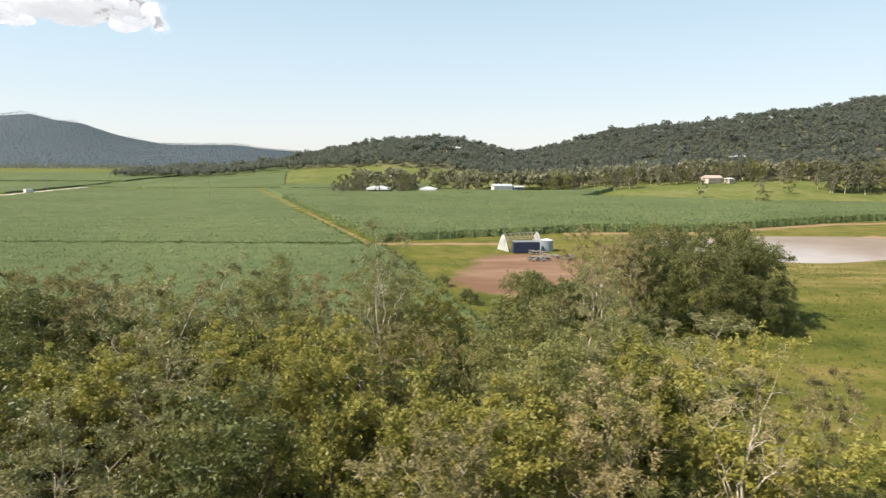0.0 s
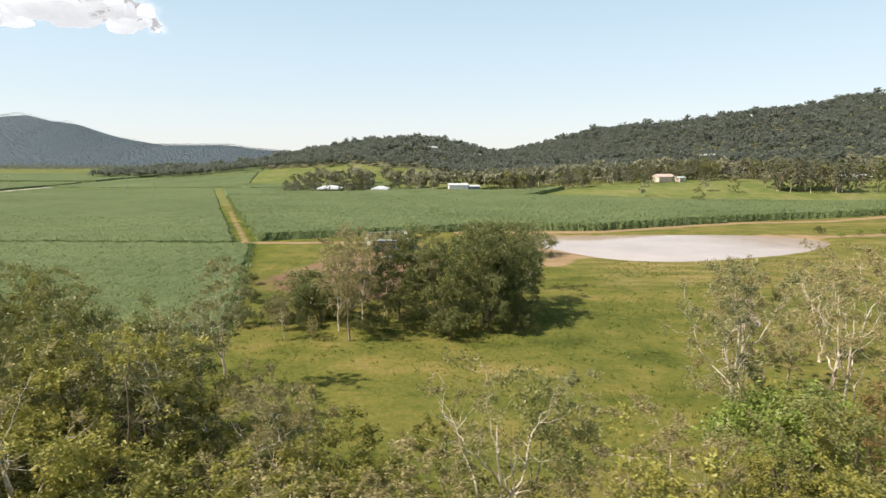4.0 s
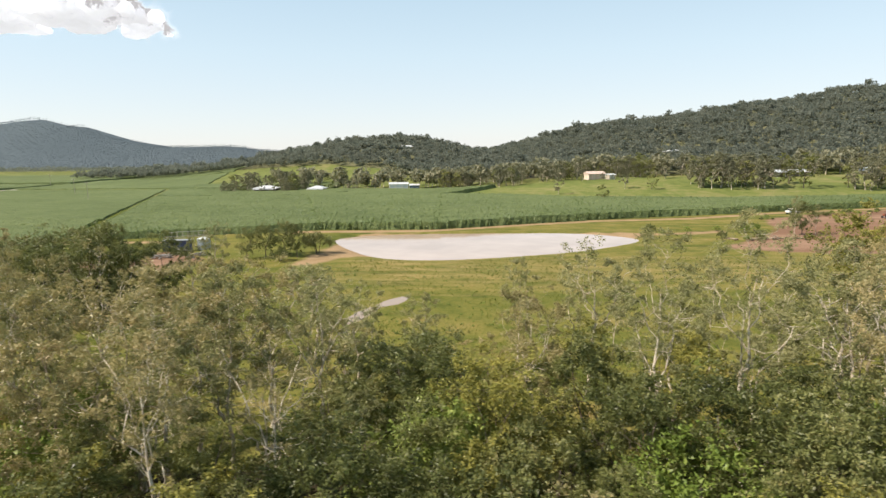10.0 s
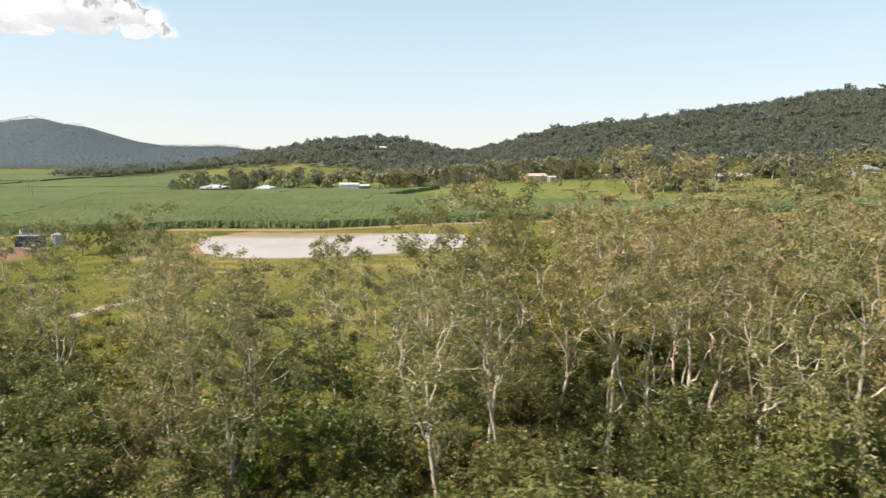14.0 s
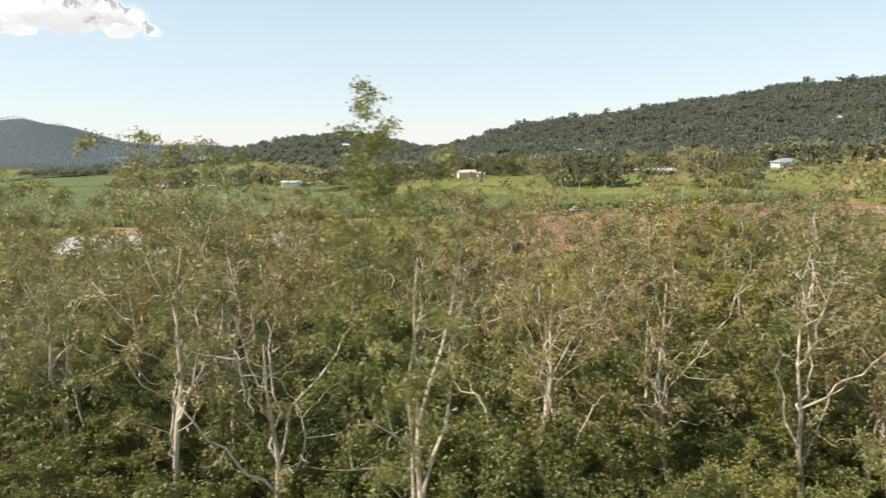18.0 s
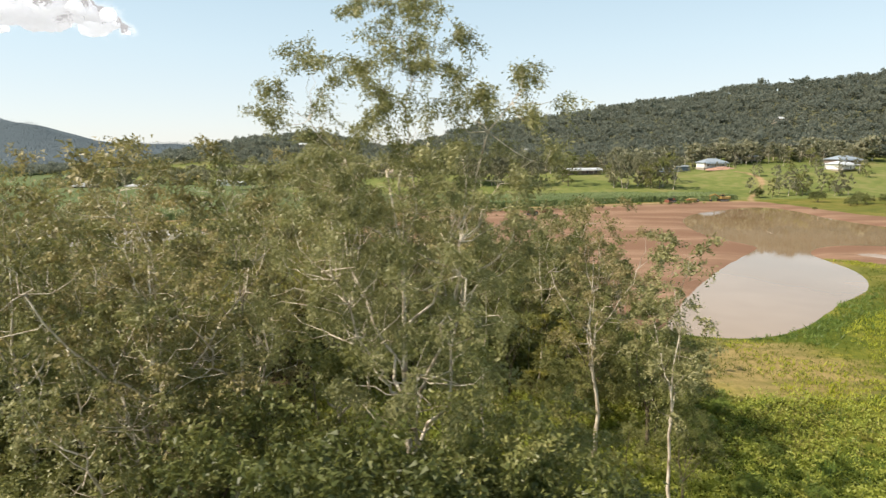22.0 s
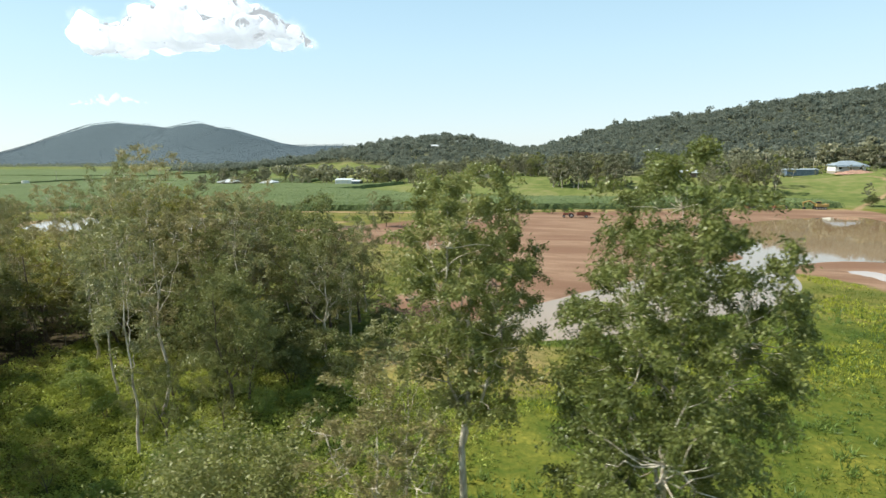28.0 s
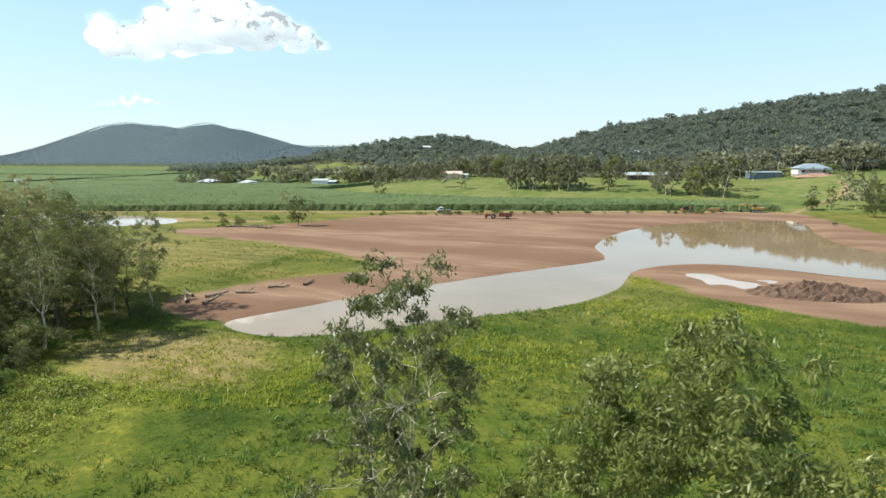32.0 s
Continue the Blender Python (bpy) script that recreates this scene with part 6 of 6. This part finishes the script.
def excavator(x, y, turn):
    t_ = tagged(new("excavator"), "yellow excavator with its arm folded low beside the cane", "excavator")
    t_.matrix_world = pose(x, y, land_at(x, y), 0, 0, turn)
    for sy in (-1, 1):
        tr_ = boxed("track", (-2.0, 2.0, sy * 1.1 - 0.3, sy * 1.1 + 0.3, 0.0, 0.9), BLACK, t_, 0.3)
        for k in range(4):
            bm = bmesh.new(); rod(bm, (-1.4 + k * 0.93, sy * 1.1 - 0.32, 0.4), (-1.4 + k * 0.93, sy * 1.1 + 0.32, 0.4), 0.26, 12); part("roller", bm, STEEL, tr_)
    boxed("deck", (-2.1, 1.4, -1.25, 1.25, 1.0, 1.9), YELLOW, t_, 0.12)
    boxed("counterweight", (-2.6, -1.7, -1.2, 1.2, 1.1, 2.1), YELLOW, t_, 0.2)
    cab_ = boxed("cab", (0.0, 1.4, 0.25, 1.2, 1.9, 3.0), YELLOW, t_, 0.1)
    boxed("cab_window", (0.2, 1.43, 0.22, 1.23, 2.25, 2.85), GLASS, cab_)
    bm = bmesh.new()
    for a, b in (((1.2, -0.3, 1.8), (3.4, -0.3, 3.0)), ((3.4, -0.3, 3.0), (5.6, -0.3, 2.4))):
        rod(bm, a, b, 0.28, 4)
    part("boom", bm, YELLOW, t_)
    bm = bmesh.new(); rod(bm, (5.6, -0.3, 2.5), (5.2, -0.3, 0.6), 0.2, 4); part("dipper_arm", bm, YELLOW, t_)
    bm = bmesh.new(); rod(bm, (2.2, -0.3, 1.7), (3.5, -0.3, 2.6), 0.08, 8); part("ram", bm, STEEL, t_)
    boxed("bucket", (4.6, 5.5, -0.8, 0.2, 0.0, 0.8), BLACK, t_, 0.15)


excavator(293.5, 250.5, 188)


def scraper(x, y, turn):
    t_ = tagged(new("earth_scraper"), "yellow towed earth scraper on the bank", "machine")
    t_.matrix_world = pose(x, y, land_at(x, y), 0, 0, turn)
    boxed("bowl", (-1.6, 1.4, -1.1, 1.1, 0.5, 1.4), YELLOW, t_, 0.12)
    boxed("apron", (1.4, 1.9, -1.1, 1.1, 0.35, 1.1), RUST, t_, 0.08)
    boxed("blade", (1.2, 1.9, -1.15, 1.15, 0.2, 0.32), STEEL, t_)
    bm = bmesh.new(); rod(bm, (1.8, 0, 1.0), (3.4, 0, 0.8), 0.12); part("drawbar", bm, YELLOW, t_)
    for sy in (-1, 1):
        wheel(t_, -2.0, sy * 0.9, 0.6, 0.4)


scraper(280, 247.5, 190)


def bulldozer(x, y, turn):
    t_ = tagged(new("bulldozer"), "dark weathered bulldozer on the bare bank", "bulldozer")
    t_.matrix_world = pose(x, y, land_at(x, y), 0, 0, turn)
    for sy in (-1, 1):
        tr_ = boxed("track", (-1.7, 1.5, sy * 0.95 - 0.25, sy * 0.95 + 0.25, 0, 0.95), BLACK, t_, 0.3)
        for k in range(4):
            bm = bmesh.new(); rod(bm, (-1.2 + k * 0.8, sy * 0.95 - 0.27, 0.42), (-1.2 + k * 0.8, sy * 0.95 + 0.27, 0.42), 0.24, 12); part("roller", bm, STEEL, tr_)
    boxed("bonnet", (-0.1, 1.7, -0.55, 0.55, 0.9, 1.8), BLACK, t_, 0.12)
    boxed("seat", (-1.3, -0.6, -0.5, 0.5, 1.0, 1.8), RUST, t_, 0.1)
    boxed("canopy", (-1.6, 0.1, -0.8, 0.8, 2.5, 2.6), BLACK, t_, 0.04)
    for sx in (-1.5, 0.0):
        for sy in (-0.75, 0.75):
            bm = bmesh.new(); rod(bm, (sx, sy, 1.0), (sx, sy, 2.5), 0.05, 6); part("canopy_post", bm, BLACK, t_)
    boxed("blade", (2.1, 2.3, -1.6, 1.6, 0.1, 1.2), RUST, t_, 0.05)
    for sy in (-1, 1):
        bm = bmesh.new(); rod(bm, (0.4, sy * 1.25, 0.5), (2.1, sy * 1.25, 0.5), 0.1, 6); part("push_arm", bm, RUST, t_)


bulldozer(271, 244.5, 195)
van = tagged(new("delivery_van"), "white van standing on the farm road", "van")
van.matrix_world = pose(-248, 335, 0, 0, 0, 80)
boxed("body", (-2.6, 2.0, -1.0, 1.0, 0.5, 2.6), PAINT_WHITE, van, 0.2)
boxed("bonnet", (1.8, 2.8, -0.95, 0.95, 0.5, 1.5), PAINT_WHITE, van, 0.15)
boxed("windscreen", (1.85, 2.06, -0.8, 0.8, 1.5, 2.3), GLASS, van)
for sx in (-1.7, 1.7):
    for sy in (-1, 1):
        wheel(van, sx, sy * 0.85, 0.36, 0.24)

# power poles across the plain
POLES = "power poles across the plain"
first_pole = None
for x, y in ((-262, 372), (-250, 300), (-268, 452), (-274, 540), (-170, 345), (-130, 300)):
    mt = pose(x, y, 0)
    if first_pole is None:
        first_pole = tagged(new("power_pole"), "slim timber power pole with a cross-arm", "pole", POLES)
        bm = bmesh.new(); rod(bm, (0, 0, -0.5), (0, 0, 9.5), 0.16, 8, 0.11); part("pole", bm, TIMBER, first_pole)
        boxed("crossarm", (-1.1, 1.1, -0.06, 0.06, 8.9, 9.05), TIMBER, first_pole)
        for sx in (-0.9, 0, 0.9):
            bm = bmesh.new(); rod(bm, (sx, 0, 9.05), (sx, 0, 9.3), 0.05, 8); part("insulator", bm, FRAME, first_pole)
        first_pole.matrix_world = mt
    else:
        copy_thing(first_pole, mt)

# ---- spoil, logs and shrubs on the dam floor ----
SPOIL = plain("dark_spoil", (0.13, 0.075, 0.05), 0.95, 0, 0.35, 1.2, 0.6)


def heap(label, x, y, lx, ly, tall, seed, mat=SPOIL, name="soil_mound", category="soil heap"):
    rng = np.random.RandomState(seed)
    us, vs_ = np.meshgrid(np.linspace(-1, 1, 34), np.linspace(-1, 1, 26))
    r = np.sqrt(us ** 2 + vs_ ** 2)
    z = tall * np.clip(1 - r ** 1.5, -0.15, 1) * (1 + 0.35 * fbm(us * 10, vs_ * 10, 1.2, seed)) + 0.10 * tall * rng.normal(size=us.shape) * (r < 0.95)
    X, Y = us * lx, vs_ * ly
    i = np.arange(us.size).reshape(us.shape)
    f = np.stack([i[:-1, :-1].ravel(), i[:-1, 1:].ravel(), i[1:, 1:].ravel(), i[1:, :-1].ravel()], 1)
    ob = tagged(new(name, link_mesh(name, np.stack([X.ravel(), Y.ravel(), z.ravel()], 1), f, mat)), label, category)
    ob.matrix_world = pose(x, y, land_at(x, y) - 0.05, 0, 0, 10)


heap("low heap of dark red-brown spoil beside the dam", 288.6, 112.6, 9.8, 4.4, 1.9, 4)
heap("low heap of dark red-brown spoil beside the dam", 303, 110, 7, 3.6, 1.6, 5)
heap("bare soil terrace heaped in front of the house", 327, 341, 10, 3.0, 1.6, 6, plain("pink_soil", (0.42, 0.25, 0.18), 0.95, 0, 0.3, 1.0, 0.5))
LOGS = "logs on the dam floor"
rngl = random.Random(12)
for i, (x, y) in enumerate([(150 + rngl.gauss(0, 4.5), 149.5 + rngl.gauss(0, 0.9)) for _ in range(18)] + [(210, 83), (212, 88), (207, 80), (215, 92), (205, 76), (209, 77), (219, 100), (203, 79)]):
    lg = tagged(new("fallen_log"), "weathered grey log lying on bare soil", "log", LOGS)
    lg.matrix_world = pose(x, y, land_at(x, y), 0, 0, rngl.uniform(0, 180))
    pts, _ = sway(np.random.RandomState(400 + i), np.array([-1.6, 0, 0.22]), np.array([1.0, 0, 0.02]), 3.4, 0.12, 0, 6)
    new("stem", link_mesh("stem", *tube(pts, np.linspace(0.24, 0.10, 7), 7), BARK["brown"], True)).parent = lg
    pts, _ = sway(np.random.RandomState(430 + i), np.array([0.2, 0, 0.3]), np.array([0.6, 0.5, 0.5]), 1.3, 0.2, 0, 4)
    new("stub", link_mesh("stub", *tube(pts, np.linspace(0.1, 0.04, 5), 5), BARK["brown"], True)).parent = lg
BANKROW = "shrubs along the dam bank"
for i in range(46):
    u = rngl.uniform(0, 1)
    x = 170 + u * 112 + rngl.uniform(-2, 2)
    y = float(np.interp(x, [165, 187, 230, 266, 300], [186, 201, 220, 234, 244])) + rngl.uniform(-2.5, 5)
    ob = plant("under" if i % 3 else "bright", x, y, rngl.uniform(0.7, 2.0))
    tagged(ob, "small green shrub on the bare bank of the dam", "shrub", BANKROW)
for x, y, h in ((312, 262, 4.6), (327, 243, 5.0), (336, 233, 5.5), (341, 236, 4.5), (331, 229, 3.4), (347, 232, 5.8), (354, 236, 5.0), (310, 213, 1.2), (129, 158, 1.6), (137, 163, 2.0), (152, 163, 2.6), (146, 166, 1.8), (156, 166, 2.4)):
    plant("under" if x > 300 else "bright", x, y, h)
